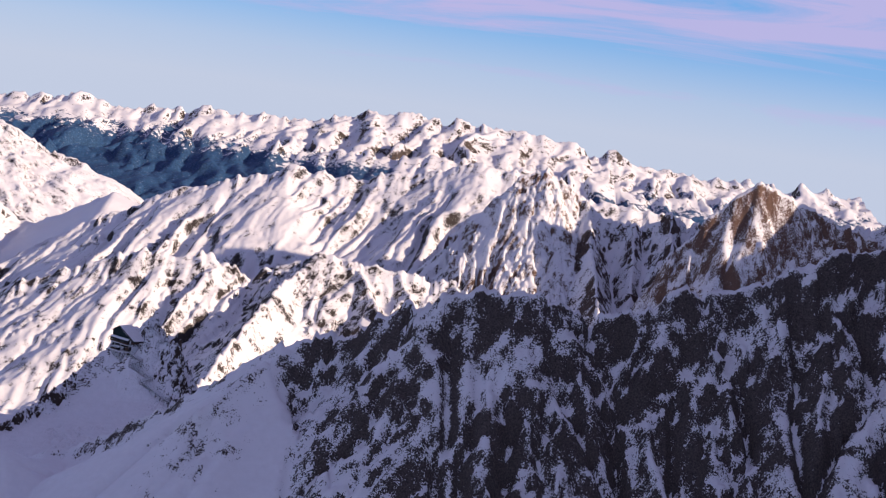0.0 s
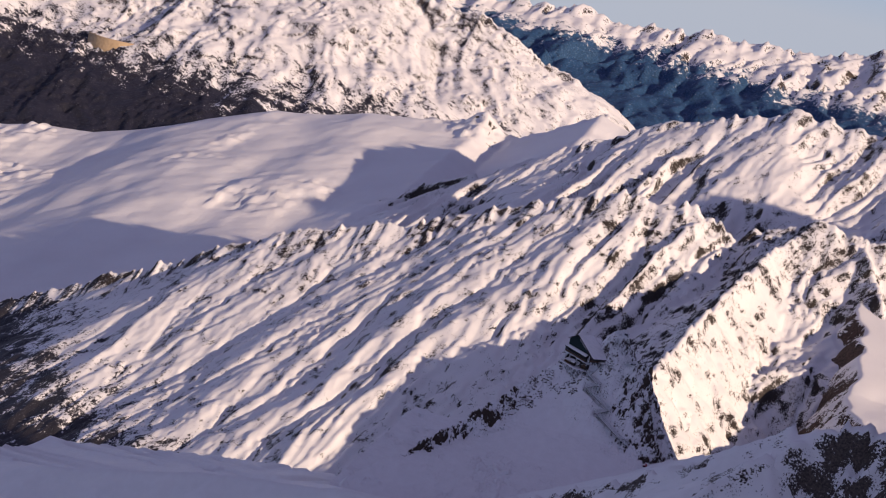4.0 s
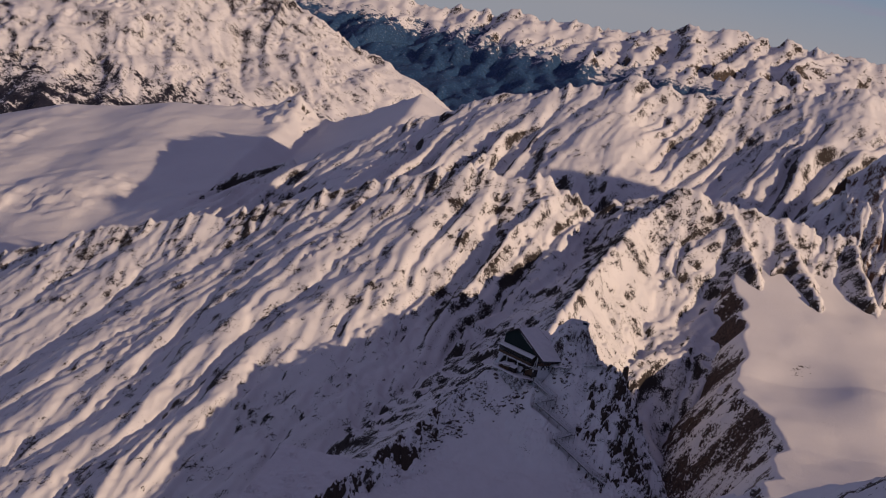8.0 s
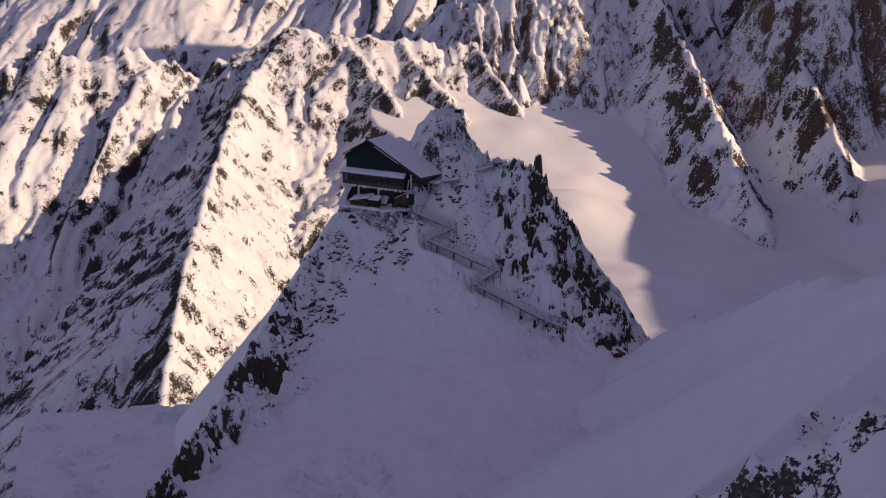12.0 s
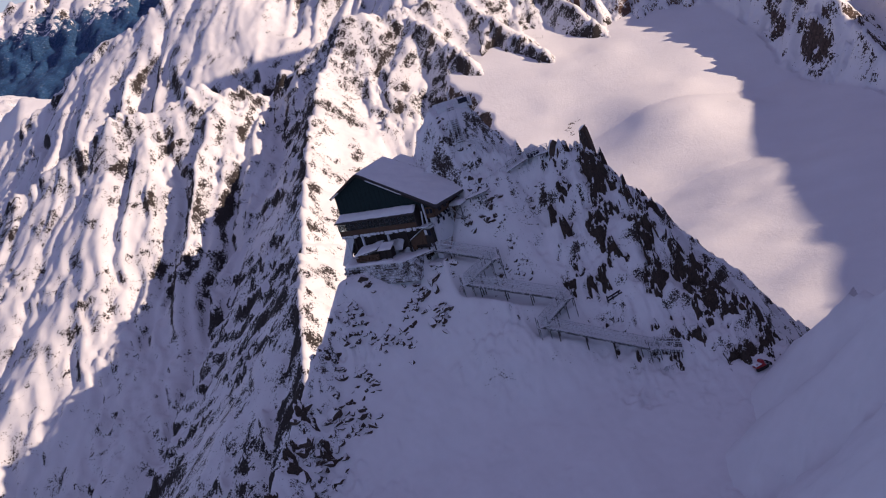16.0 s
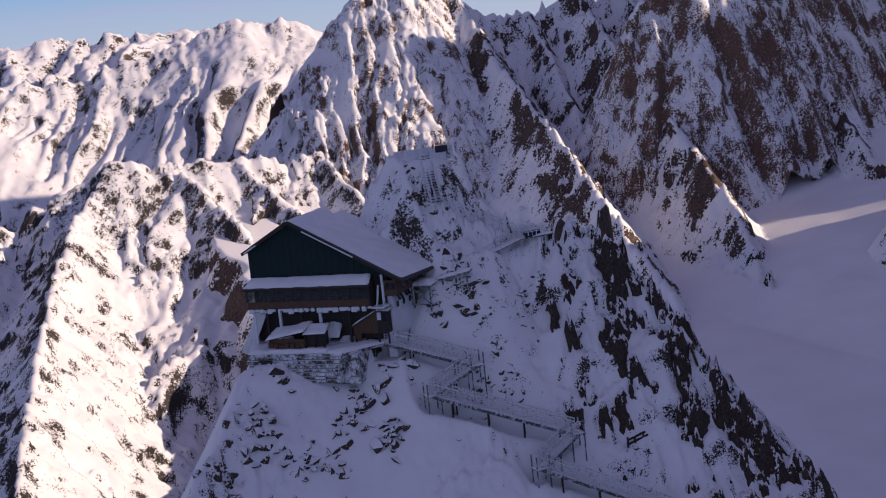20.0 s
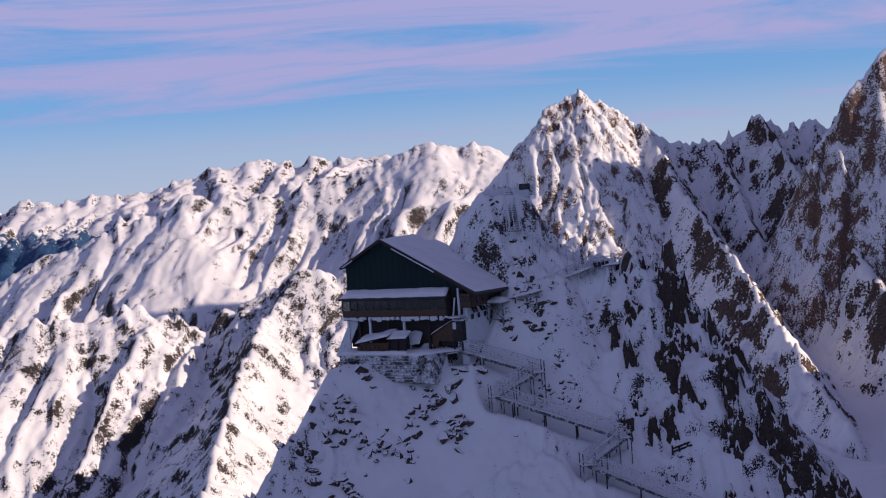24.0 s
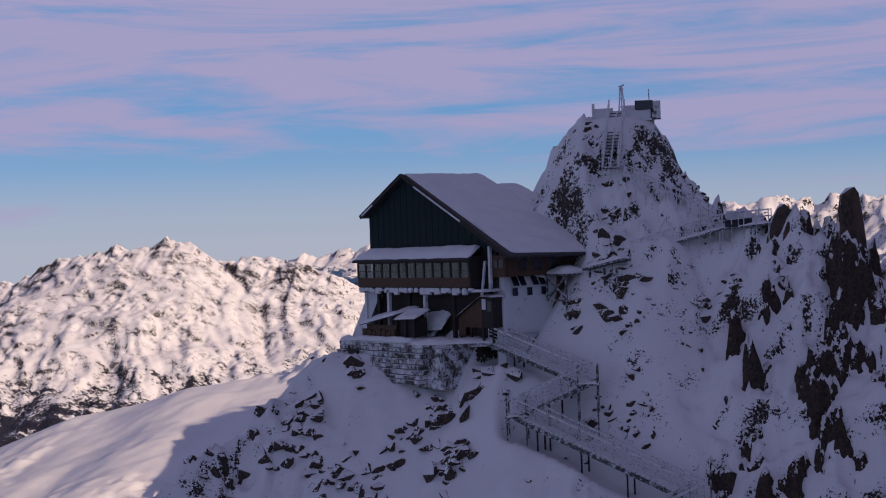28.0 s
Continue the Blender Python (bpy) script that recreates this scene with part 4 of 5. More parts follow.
# glazed gallery
gallery = new("gallery")
gallery.parent = station
block("sill_panel", (-3.9, -1.0, -6.62), (6.35, -0.92, -6.08), M_BROWN, gallery)
block("head_beam", (-3.9, -1.02, -5.24), (6.35, -0.9, -5.1), M_DARK, gallery)
block("gallery_floor", (-3.9, -0.92, -6.75), (6.35, 0.1, -6.62), M_DARK, gallery)
block("end_wall", (6.3, -1.0, -6.62), (6.42, 0.1, -4.9), M_DARK, gallery)
N_PANES = 13
step = 10.2 / N_PANES
for k in range(N_PANES + 1):
    u = -3.88 + k * step
    block("mullion", (u - 0.045, -1.02, -6.1), (u + 0.045, -0.92, -5.22), M_DARK, gallery, bevel=0.0)
for k in range(N_PANES):
    u = -3.88 + k * step
    pane = block("pane", (u + 0.045, -0.965, -6.08), (u + step - 0.045, -0.955, -5.24), M_GLASS, gallery, bevel=0.0)
    pane.visible_shadow = False
    block("glazing_bar", (u + 0.05, -0.99, -5.70), (u + step - 0.05, -0.95, -5.67), M_DARK, pane, bevel=0.0)
for k in range(2):
    pane = block("end_pane", (-3.90, -0.88 + k * 0.48, -6.08), (-3.89, -0.46 + k * 0.48, -5.24), M_GLASS, gallery, bevel=0.0)
    pane.visible_shadow = False
# rime hanging from the gallery floor
for k in range(22):
    u = -3.8 + k * 0.47 + random.uniform(-0.1, 0.1)
    h = random.uniform(0.12, 0.42)
    block("rime_fringe", (u, -0.98, -6.7 - h), (u + random.uniform(0.3, 0.5), -0.75, -6.66), M_RIME, station, bevel=0.05)
for k in range(9):
    u = -3.6 + k * 1.17
    beam("floor_beam", (u, -1.0, -6.85), (u, 0.4, -6.85), 0.16, M_RIME, station, 0.2)
# undercroft: rimed back wall, posts, braces
block("undercroft_wall", (-3.0, 0.7, -10.4), (4.4, 0.95, -6.7), M_FROST, station)
for u0, u1, z0, z1 in ((-3.2, -0.6, -9.9, -9.0), (0.2, 2.4, -9.9, -8.4), (1.2, 3.4, -9.2, -7.6), (3.0, 4.4, -9.9, -8.9)):
    snow_cap("drifted_snow", [(u0, -0.7, z0), (u1, -0.7, z0 + 0.15), (u1, 0.7, z1), (u0, 0.7, z1 - 0.2)], 0.25, station, int(u0 * 10) + 90, 16, 12, 0.5)
for k, u in enumerate((-3.6, -2.6, -1.4, 0.3, 2.0, 4.3)):
    beam("post", (u, -0.6 + 0.2 * (k % 2), -10.6), (u, -0.6 + 0.2 * (k % 2), -6.7), 0.2, M_RIME if k % 2 == 0 else M_DARK, station)
beam("raking_buttress", (-4.7, -0.5, -10.2), (-3.2, 0.0, -7.0), 0.9, M_RIME, station, 0.8, "rime-covered raking concrete buttress")
for u in (-2.6, -1.9, -1.2):
    block("undercroft_window", (u, 0.66, -8.3), (u + 0.5, 0.72, -7.3), M_PANEL, station)
# rimed tower wall on the valley side
profile = [(-6.1, 4.2), (-7.2, 4.15), (-8.2, 3.75), (-9.1, 3.1), (-10.0, 2.2), (-11.0, 1.2)]
tower_v, tower_f = [], []
for k, (z, far) in enumerate(profile):
    tower_v += [(6.9, 0.4, z), (7.6, 0.4, z), (7.6 + 0.11 * far, far, z), (6.9, far, z)]
    if k:
        tower_f += [(4 * k + j, 4 * k + (j + 1) % 4, 4 * k - 4 + (j + 1) % 4, 4 * k - 4 + j) for j in range(4)]
tower_f += [(0, 1, 2, 3), (23, 22, 21, 20)]
tower = part("tower_wall", tower_v, tower_f, M_RIME, station, "rime-white wall tapering to the rock", 0.04)
for y in (0.9, 1.9, 2.9):
    block("tower_window", (7.66 + 0.11 * y, y, -7.2), (7.70 + 0.11 * y, y + 0.4, -6.75), M_PANEL, tower)
for y in (0.7, 1.25, 2.2, 2.75):
    slab("solar_panel", [(8.1, y, -6.6), (8.1, y + 0.45, -6.6), (7.75, y + 0.47, -5.95), (7.75, y + 0.02, -5.95)], 0.04, M_PANEL, tower)
for (z0, y0), (z1, y1) in zip(profile, profile[1:]):
    beam("arched_rib", (7.66 + 0.11 * y0, y0, z0), (7.66 + 0.11 * y1, y1, z1), 0.2, M_BROWN, station, 0.26)
block("ledge", (7.6, 0.4, -9.3), (7.98, 2.95, -9.2), M_RIME, station)
# side balcony on a steel truss
balcony = new("side_balcony")
balcony.parent = station
balcony.matrix_parent_inverse = Matrix.Translation((-0.85, 2.9, 0.1))
slab("deck", [(8.9, 0.2, -6.15), (10.6, 0.2, -6.15), (10.6, 2.4, -6.15), (8.9, 2.4, -6.15)], 0.12, M_STEEL, balcony)
snow_cap("deck_snow", [(8.85, 0.15, -6.14), (10.65, 0.15, -6.14), (10.65, 2.45, -6.14), (8.85, 2.45, -6.14)], 0.32, balcony, 15, 16, 16, 0.4)
for p, q in (((9.0, 0.3, -6.2), (9.0, 0.3, -7.7)), ((10.5, 0.3, -6.2), (10.5, 0.3, -8.4)), ((9.0, 0.3, -7.6), (10.5, 0.3, -6.3)), ((9.0, 0.3, -6.3), (10.5, 0.3, -7.6)), ((9.0, 0.3, -7.65), (10.5, 0.3, -7.65)),
             ((9.0, 2.3, -6.2), (9.0, 2.3, -7.6)), ((10.5, 2.3, -6.2), (10.5, 2.3, -8.0))):
    beam("truss_bar", p, q, 0.09, M_STEEL, balcony)
slab("far_deck", [(10.9, 1.2, -5.9), (13.4, 1.6, -5.4), (13.3, 2.6, -5.4), (10.8, 2.4, -5.9)], 0.14, M_STEEL, balcony)
snow_cap("far_deck_snow", [(10.9, 1.2, -5.89), (13.4, 1.6, -5.39), (13.3, 2.6, -5.39), (10.8, 2.4, -5.89)], 0.2, balcony, 18, 18, 8)
for u in (11.2, 12.3, 13.2):
    beam("deck_post", (u, 1.5, -5.9), (u, 1.5, -7.6), 0.1, M_STEEL, balcony)

# ---------------------------------------------------------------- terrace and sheds
terrace = new("terrace")
terrace.matrix_world = station.matrix_world.copy()
tagged(terrace, "snow-covered stone terrace on a rimed rubble wall", "terrace")
slab("terrace_slab", [(-3.3, -3.0, -9.72), (4.6, -3.0, -9.72), (7.3, 0.6, -9.72), (-4.6, 0.6, -9.72)], 0.22, M_STONE, terrace)
snow_cap("terrace_snow", [(-3.3, -3.0, -9.71), (4.6, -3.0, -9.71), (7.3, 0.6, -9.71), (-4.6, 0.6, -9.71)], 0.22, terrace, 21, 60, 24, 0.3)
snow_cap("parapet_snow", [(-3.1, -3.12, -9.6), (3.4, -3.12, -9.62), (3.4, -2.5, -9.62), (-3.1, -2.5, -9.6)], 0.34, terrace, 24, 50, 10, 0.4)
random.seed(4)
z = -9.95
row = 0
while z > -11.7:
    h = random.uniform(0.24, 0.34)
    u = -3.3 - 0.2 * (row % 2)
    while u < 4.3:
        w = random.uniform(0.4, 0.85)
        u1 = min(u + w, 4.45)
        d = random.uniform(-0.05, 0.05)
        block("stone", (u, -2.98 + d - 0.05 * row, z - h + 0.02), (u1 - 0.025, -2.35, z), M_STONE, terrace, bevel=0.03)
        u += w
    z -= h
    row += 1
block("terrace_core", (-3.2, -2.6, -12.2), (5.6, 0.4, -9.94), M_STONE, terrace)
block("doorway", (-2.4, -3.16, -11.2), (-1.3, -3.0, -10.2), M_DARK, terrace)

shed = new("timber_shed")
shed.matrix_world = station.matrix_world @ Matrix.Translation((1.5, 1.6, 0.2))
tagged(shed, "brown plank shed with a snowy sloping roof on the terrace", "shed")
U0, U1, V0, V1, ZL, ZH, ZB = 3.0, 5.9, -1.9, -0.5, -8.55, -7.35, -9.6
for k in range(10):
    a, b2 = U0 + k * 0.2, U0 + k * 0.2 + 0.19
    zt = [ZL + (ZH - ZL) * (q - U0) / 2.0 for q in (a, b2)]
    zb = ZB if k < 3 else ZB + 0.5
    v = [(a, V0, zb), (b2, V0, zb), (b2, V0 + 0.05, zb), (a, V0 + 0.05, zb), (a, V0, zt[0]), (b2, V0, zt[1]), (b2, V0 + 0.05, zt[1]), (a, V0 + 0.05, zt[0])]
    part("plank", v, CUBE, M_BROWN, shed)
block("end_wall", (5.0, V0, ZB + 0.5), (5.9, V1, ZH - 0.05), M_DARK, shed)
block("end_cladding", (5.02, V0 - 0.03, -8.1), (5.35, V0, -7.5), M_RIME, shed)
block("window", (5.45, V0 - 0.03, -8.2), (5.8, V0, -7.6), M_PANEL, shed)
block("back_wall", (U0, V1 - 0.06, ZB), (5.0, V1, ZL), M_BROWN, shed)
slab("shed_roof", [(U0 - 0.15, V0 - 0.15, ZL), (5.0, V0 - 0.15, ZH), (5.0, V1 + 0.1, ZH), (U0 - 0.15, V1 + 0.1, ZL)], 0.07, M_DARK, shed)
slab("flat_roof", [(4.95, V0 - 0.12, ZH), (6.0, V0 - 0.12, ZH - 0.05), (6.0, V1 + 0.1, ZH - 0.05), (4.95, V1 + 0.1, ZH)], 0.07, M_DARK, shed)
snow_cap("roof_snow", [(U0 - 0.12, V0 - 0.12, ZL + 0.01), (5.0, V0 - 0.12, ZH + 0.01), (5.0, V1 + 0.08, ZH + 0.01), (U0 - 0.12, V1 + 0.08, ZL + 0.01)], 0.12, shed, 31, 20, 10)
snow_cap("roof_snow", [(4.95, V0 - 0.1, ZH), (5.98, V0 - 0.1, ZH - 0.04), (5.98, V1 + 0.08, ZH - 0.04), (4.95, V1 + 0.08, ZH)], 0.12, shed, 32, 10, 8)
for u in (3.1, 4.0, 5.0, 5.8):
    beam("leg", (u, V0 + 0.1, -9.95), (u, V0 + 0.1, ZB + 0.55), 0.12, M_DARK, shed)

hut = new("low_store_hut")
hut.matrix_world = station.matrix_world @ Matrix.Translation((2.5, -0.1, 0.2))
tagged(hut, "low wooden store with snowy lean-to roof on the terrace", "hut")
block("front_wall", (-4.1, -2.1, -9.6), (-1.3, -2.02, -8.95), M_BROWN, hut)
block("side_room", (-1.3, -2.0, -9.6), (0.2, -1.0, -8.55), M_DARK, hut)
slab("hut_roof", [(-4.5, -2.35, -8.98), (-1.2, -2.35, -8.35), (-1.2, -0.4, -8.0), (-4.5, -0.4, -8.6)], 0.06, M_DARK, hut)
snow_cap("hut_snow", [(-4.5, -2.35, -8.97), (-1.2, -2.35, -8.34), (-1.2, -0.4, -7.99), (-4.5, -0.4, -8.59)], 0.16, hut, 41, 26, 12)
slab("porch_roof", [(-1.4, -2.2, -8.62), (0.5, -2.2, -8.55), (0.4, -0.9, -8.1), (-1.4, -0.9, -8.1)], 0.06, M_DARK, hut)
snow_cap("porch_snow", [(-1.4, -2.2, -8.61), (0.5, -2.2, -8.54), (0.4, -0.9, -8.09), (-1.4, -0.9, -8.09)], 0.13, hut, 43, 16, 10)
for u in (-1.2, -0.4, 0.35):
    beam("porch_post", (u, -2.1, -9.7), (u, -2.1, -8.6), 0.1, M_DARK, hut)
for k in range(7):
    u = -4.3 + k * 0.45
    block("wood_stack", (u, -2.3, -9.6), (u + 0.38, -2.12, -9.2 - 0.06 * (k % 3)), M_BROWN, hut)

# ---------------------------------------------------------------- stairs down the snow


def ground_z(x, y):
    return float(hill_height(np.array([[x]]), np.array([[y]]))[0, 0])


NODES = [Vector(p) for p in STAIRS]
stairway = new("zigzag_stairway")
tagged(stairway, "rime-covered steel zigzag stairway on posts over snow", "stairs")
for p, q in zip(NODES, NODES[1:]):
    d = q - p
    run = math.hypot(d.x, d.y)
    side = Vector((-d.y, d.x, 0)).normalized()
    flight = new("flight")
    flight.parent = stairway
    for s in (-1, 1):
        o = side * 0.42 * s
        beam("stringer", p + o - Vector((0, 0, 0.1)), q + o - Vector((0, 0, 0.1)), 0.05, M_STEEL, flight, 0.22)
        for hgt in (0.15, 0.35, 0.55, 0.75, 0.95):
            beam("rail", p + o + Vector((0, 0, hgt)), q + o + Vector((0, 0, hgt)), 0.035 if hgt < 0.9 else 0.09, M_RAIL, flight)
        n = max(2, int(d.length / 0.36))
        for k in range(n + 1):
            c = p + d * (k / n) + o
            beam("baluster", c, c + Vector((0, 0, 0.95)), 0.03, M_RAIL, flight)
    snow_cap("tread_snow", [p - side * 0.38, q - side * 0.38, q + side * 0.38, p + side * 0.38], 0.14, flight, 55, max(8, int(d.length * 3)), 8, 0.5)
    n = int(d.length / 0.28)
    for k in range(n):
        c = p + d * ((k + 0.5) / n)
        beam("tread", c - side * 0.4, c + side * 0.4, 0.26, M_STEEL, flight, 0.04)
    for k in range(max(1, int(d.length / 2.4))):
        c = p + d * ((k + 0.55) / max(1, int(d.length / 2.4)))
        for s in (-1, 1):
            f = c + side * 0.36 * s
            g = ground_z(f.x, f.y)
            if f.z - g > 0.15:
                beam("support_post", (f.x, f.y, g - 0.4), (f.x, f.y, f.z - 0.1), 0.09, M_DARK, flight)
        beam("cross_head", c - side * 0.45 - Vector((0, 0, 0.22)), c + side * 0.45 - Vector((0, 0, 0.22)), 0.09, M_DARK, flight)
for p in NODES[1:-1]:
    slab("landing", [p + Vector(o) for o in ((-0.6, -0.55, 0), (0.6, -0.55, 0), (0.6, 0.55, 0), (-0.6, 0.55, 0))], 0.1, M_STEEL, stairway)
    snow_cap("landing_snow", [p + Vector(o) for o in ((-0.55, -0.5, 0.01), (0.55, -0.5, 0.01), (0.55, 0.5, 0.01), (-0.55, 0.5, 0.01))], 0.07, stairway, 51, 8, 8)
    for o in ((-0.5, -0.45), (0.5, -0.45), (0.5, 0.45), (-0.5, 0.45)):
        g = ground_z(p.x + o[0], p.y + o[1])
        beam("landing_post", (p.x + o[0], p.y + o[1], min(g, p.z) - 0.4), (p.x + o[0], p.y + o[1], p.z + 0.95), 0.08, M_STEEL, stairway)

# ---------------------------------------------------------------- rocks


def hull(name, points):
    bm = bmesh.new()
    for p in points:
        bm.verts.new(p)
    bmesh.ops.convex_hull(bm, input=bm.verts[:])
    loose = [v for v in bm.verts if not v.link_faces]
    bmesh.ops.delete(bm, geom=loose, context="VERTS")
    me = bpy.data.meshes.new(name)
    bm.to_mesh(me)
    bm.free()
    return me


random.seed(11)
ROCKS = []
for k in range(10):
    pts = []
    for _ in range(16):
        v = Vector((random.gauss(0, 1), random.gauss(0, 1), random.gauss(0, 1))).normalized()
        pts.append((v.x * random.uniform(0.6, 1.0), v.y * random.uniform(0.5, 0.9), v.z * random.uniform(0.4, 0.75)))
    me = hull("rock", pts)
    me.materials.append(M_ROCK)
    ROCKS.append(me)


def put_rock(x, y, size, tall=1.0, sink=0.25, mesh=None):
    ob = new("rock", mesh or random.choice(ROCKS))
    ob.parent = hill
    ob.matrix_basis = Matrix.LocRotScale((x, y, ground_z(x, y) + size * (0.35 - sink)), Euler((random.uniform(-0.5, 0.5), random.uniform(-0.5, 0.5), random.uniform(0, 6.28))),
                                         (size, size * random.uniform(0.6, 1.0), size * tall))
    return ob


# the larger outcrops below the terrace and beside the stairs
for x, y, size in ((-4.8, -4.1, 0.8), (-2.3, -4.1, 0.5), (3.8, -5.8, 0.75), (3.0, -5.9, 0.5), (4.2, -8.5, 0.85), (4.0, -8.1, 0.6), (1.9, -7.3, 0.7), (1.3, -7.0, 0.6), (-2.4, -8.4, 0.7), (-6.2, -7.3, 0.8), (6.2, -6.6, 0.42),
                   (7.8, -11.4, 0.25), (20.8, -14.1, 0.5), (0.9, -4.5, 0.45), (4.6, -5.2, 0.5), (3.0, -8.8, 0.8), (13.3, -7.4, 0.42), (10.9, -6.9, 0.4), (16.9, -4.9, 0.55), (12.2, -5.2, 0.7), (10.0, -4.1, 0.6),
                   (11.4, -4.6, 0.6), (-7.0, -6.9, 0.7), (-2.5, -8.8, 0.6), (12.6, -5.9, 0.4), (3.6, -9.3, 0.7)):
    put_rock(x, y, size, random.uniform(0.7, 1.1), 0.45)
# clusters of broken blocks: on the rib below the terrace, round the cone and below the pinnacles
for _ in range(34):
    k = random.random()
    if k < 0.45:
        d = random.uniform(0, 26)
        cx, cy, spread, big = -3 - 0.72 * d + random.gauss(1.6, 2.6), -1.5 - 0.92 * d + random.gauss(0, 2.2), 0.8, 0.42
    elif k < 0.88:
        a, r = random.uniform(-3.3, 0.5), random.uniform(2.8, 9.5)
        cx, cy, spread, big = 13.1 + r * math.cos(a), 5 + r * math.sin(a), 0.45, 0.26
    else:
        cx, cy, spread, big = random.uniform(9, 18), random.uniform(-12, -5), 0.5, 0.22
    for _ in range(random.randint(3, 9)):
        put_rock(cx + random.gauss(0, spread), cy + random.gauss(0, spread), abs(random.gauss(big, big * 0.55)) + 0.08, random.uniform(0.7, 1.4), 0.6)

# outcrops of broken granite breaking through the snow: place, spread, number, size
for cx, cy, spread, count, big in ((11.6, -3.2, 0.5, 12, 0.42), (12.7, -4.3, 0.55, 14, 0.45), (9.8, -4.1, 0.4, 8, 0.3), (16.7, -4.4, 0.3, 5, 0.4), (13.4, -5.8, 0.4, 7, 0.28), (16.1, -6.1, 0.4, 6, 0.2),
                                   (1.9, -5.8, 0.6, 16, 0.42), (3.6, -8.8, 0.7, 24, 0.62), (0.7, -6.6, 0.5, 12, 0.4), (4.6, -6.2, 0.5, 8, 0.6), (6.3, -6.0, 0.2, 3, 0.5), (-2.1, -8.4, 0.8, 18, 0.4), (-5.4, -4.6, 0.8, 16, 0.5),
                                   (-4.8, -6.8, 0.8, 14, 0.45), (-8.7, -8.6, 1.0, 20, 0.5), (-6.4, -10.6, 1.0, 18, 0.4), (-10.4, -13.4, 1.2, 24, 0.6), (-3.6, -8.6, 0.6, 9, 0.35), (13.2, -8.6, 0.5, 7, 0.22), (18.6, -4.6, 0.5, 8, 0.25),
                                   (-12.5, -16.5, 1.4, 26, 0.7), (-8.0, -14.5, 1.2, 16, 0.4)):
    for _ in range(count):
        put_rock(cx + random.gauss(0, spread), cy + random.gauss(0, spread * 0.8), abs(random.gauss(big, big * 0.4)) + 0.08, random.uniform(0.6, 1.2), 0.5)

SHARDS = []
for k in range(8):
    pts = []
    lean = random.uniform(-0.12, 0.12)
    for zz, w in ((-0.1, 1.0), (0.5, 0.92), (0.78, 0.78), (0.93, 0.55), (1.0, 0.25)):
        for j in range(5):
            a = j * 1.257 + random.uniform(-0.35, 0.35)
            rr = w * random.uniform(0.7, 1.0) * 0.5
            pts.append((math.cos(a) * rr + lean * zz, math.sin(a) * rr * 0.6, zz + random.uniform(-0.04, 0.04)))
    me = hull("pinnacle", pts)
    me.materials.append(M_ROCK if k % 2 else M_BROWNROCK)
    SHARDS.append(me)


def put_shard(x, y, base, height, width, turn=None, mesh=None, tilt=0.08):
    ob = new("pinnacle", mesh or random.choice(SHARDS))
    ob.parent = hill
    ob.matrix_basis = Matrix.LocRotScale((x, y, base), Euler((random.gauss(0, tilt), random.gauss(0, tilt), random.uniform(0, 6.28) if turn is None else turn)), (width, width * random.uniform(0.7, 1.1), height))
    return ob


put_shard(24.5, -4.2, -7.6, 5.55, 2.3, 0.15, SHARDS[0], 0.0)
put_shard(24.9, -4.1, -7.4, 3.4, 1.9, 1.2, SHARDS[1], 0.03)
put_shard(21.0, -2.9, -6.4, 3.65, 2.3, 0.3, SHARDS[3], 0.03)
put_shard(21.5, -3.2, -6.6, 2.9, 1.5, 4.0, SHARDS[4], 0.03)
put_shard(23.0, -3.6, -6.6, 2.2, 1.2, 1.0, SHARDS[1], 0.05)
run_pts = [Vector(p) for p in SPIRES[3:]]
for k in range(38):
    t = random.random() ** 0.8 * (len(run_pts) - 1.001)
    p = run_pts[int(t)].lerp(run_pts[int(t) + 1], t % 1)
    x, y = p.x + random.gauss(-0.2, 0.45), p.y + random.gauss(-0.3, 0.45)
    h = random.uniform(0.7, 1.9) * (1.1 if t < 3 else 0.75)
    put_shard(x, y, ground_z(x, y) - 0.5, h, random.uniform(0.35, 0.85), tilt=0.2)

# ---------------------------------------------------------------- the lookout on the summit
lookout = new("summit_lookout")
lookout.matrix_world = Matrix.Translation((-0.7, -0.9, -0.5))
tagged(lookout, "rimed lookout platform with mast on the rock summit", "lookout")
block("parapet", (11.6, 3.6, 3.2), (12.8, 3.85, 4.05), M_RIME, lookout)
block("parapet", (13.4, 3.5, 3.2), (15.1, 3.75, 4.15), M_RIME, lookout)
block("platform", (11.6, 3.8, 3.1), (15.2, 6.4, 3.5), M_STONE, lookout)
block("back_parapet", (11.6, 6.2, 3.3), (15.2, 6.4, 4.1), M_RIME, lookout)
block("corner_box", (11.55, 3.5, 3.5), (11.7, 3.9, 4.35), M_RIME, lookout)
block("equipment_box", (15.0, 3.5, 3.3), (15.6, 4.4, 4.35), M_STONE, lookout)
block("dark_panel", (14.1, 3.42, 3.85), (15.15, 3.5, 4.4), M_PANEL, lookout, "dark glass panel")
mast = new("mast")
mast.parent = lookout
for o in ((-0.12, -0.1), (0.12, -0.1), (0, 0.12)):
    beam("mast_leg", (13.3 + o[0] * 1.6, 4.2 + o[1], 3.5), (13.3 + o[0] * 0.4, 4.2 + o[1] * 0.4, 5.4), 0.06, M_RIME, mast)
for zz in (4.1, 4.6, 5.1):
    beam("mast_brace", (13.15, 4.15, zz), (13.45, 4.15, zz + 0.12), 0.05, M_RIME, mast)
beam("mast_head", (13.15, 4.2, 5.35), (13.5, 4.2, 5.45), 0.09, M_RIME, mast)
beam("antenna", (14.95, 4.3, 4.3), (14.92, 4.3, 5.15), 0.05, M_STEEL, lookout)
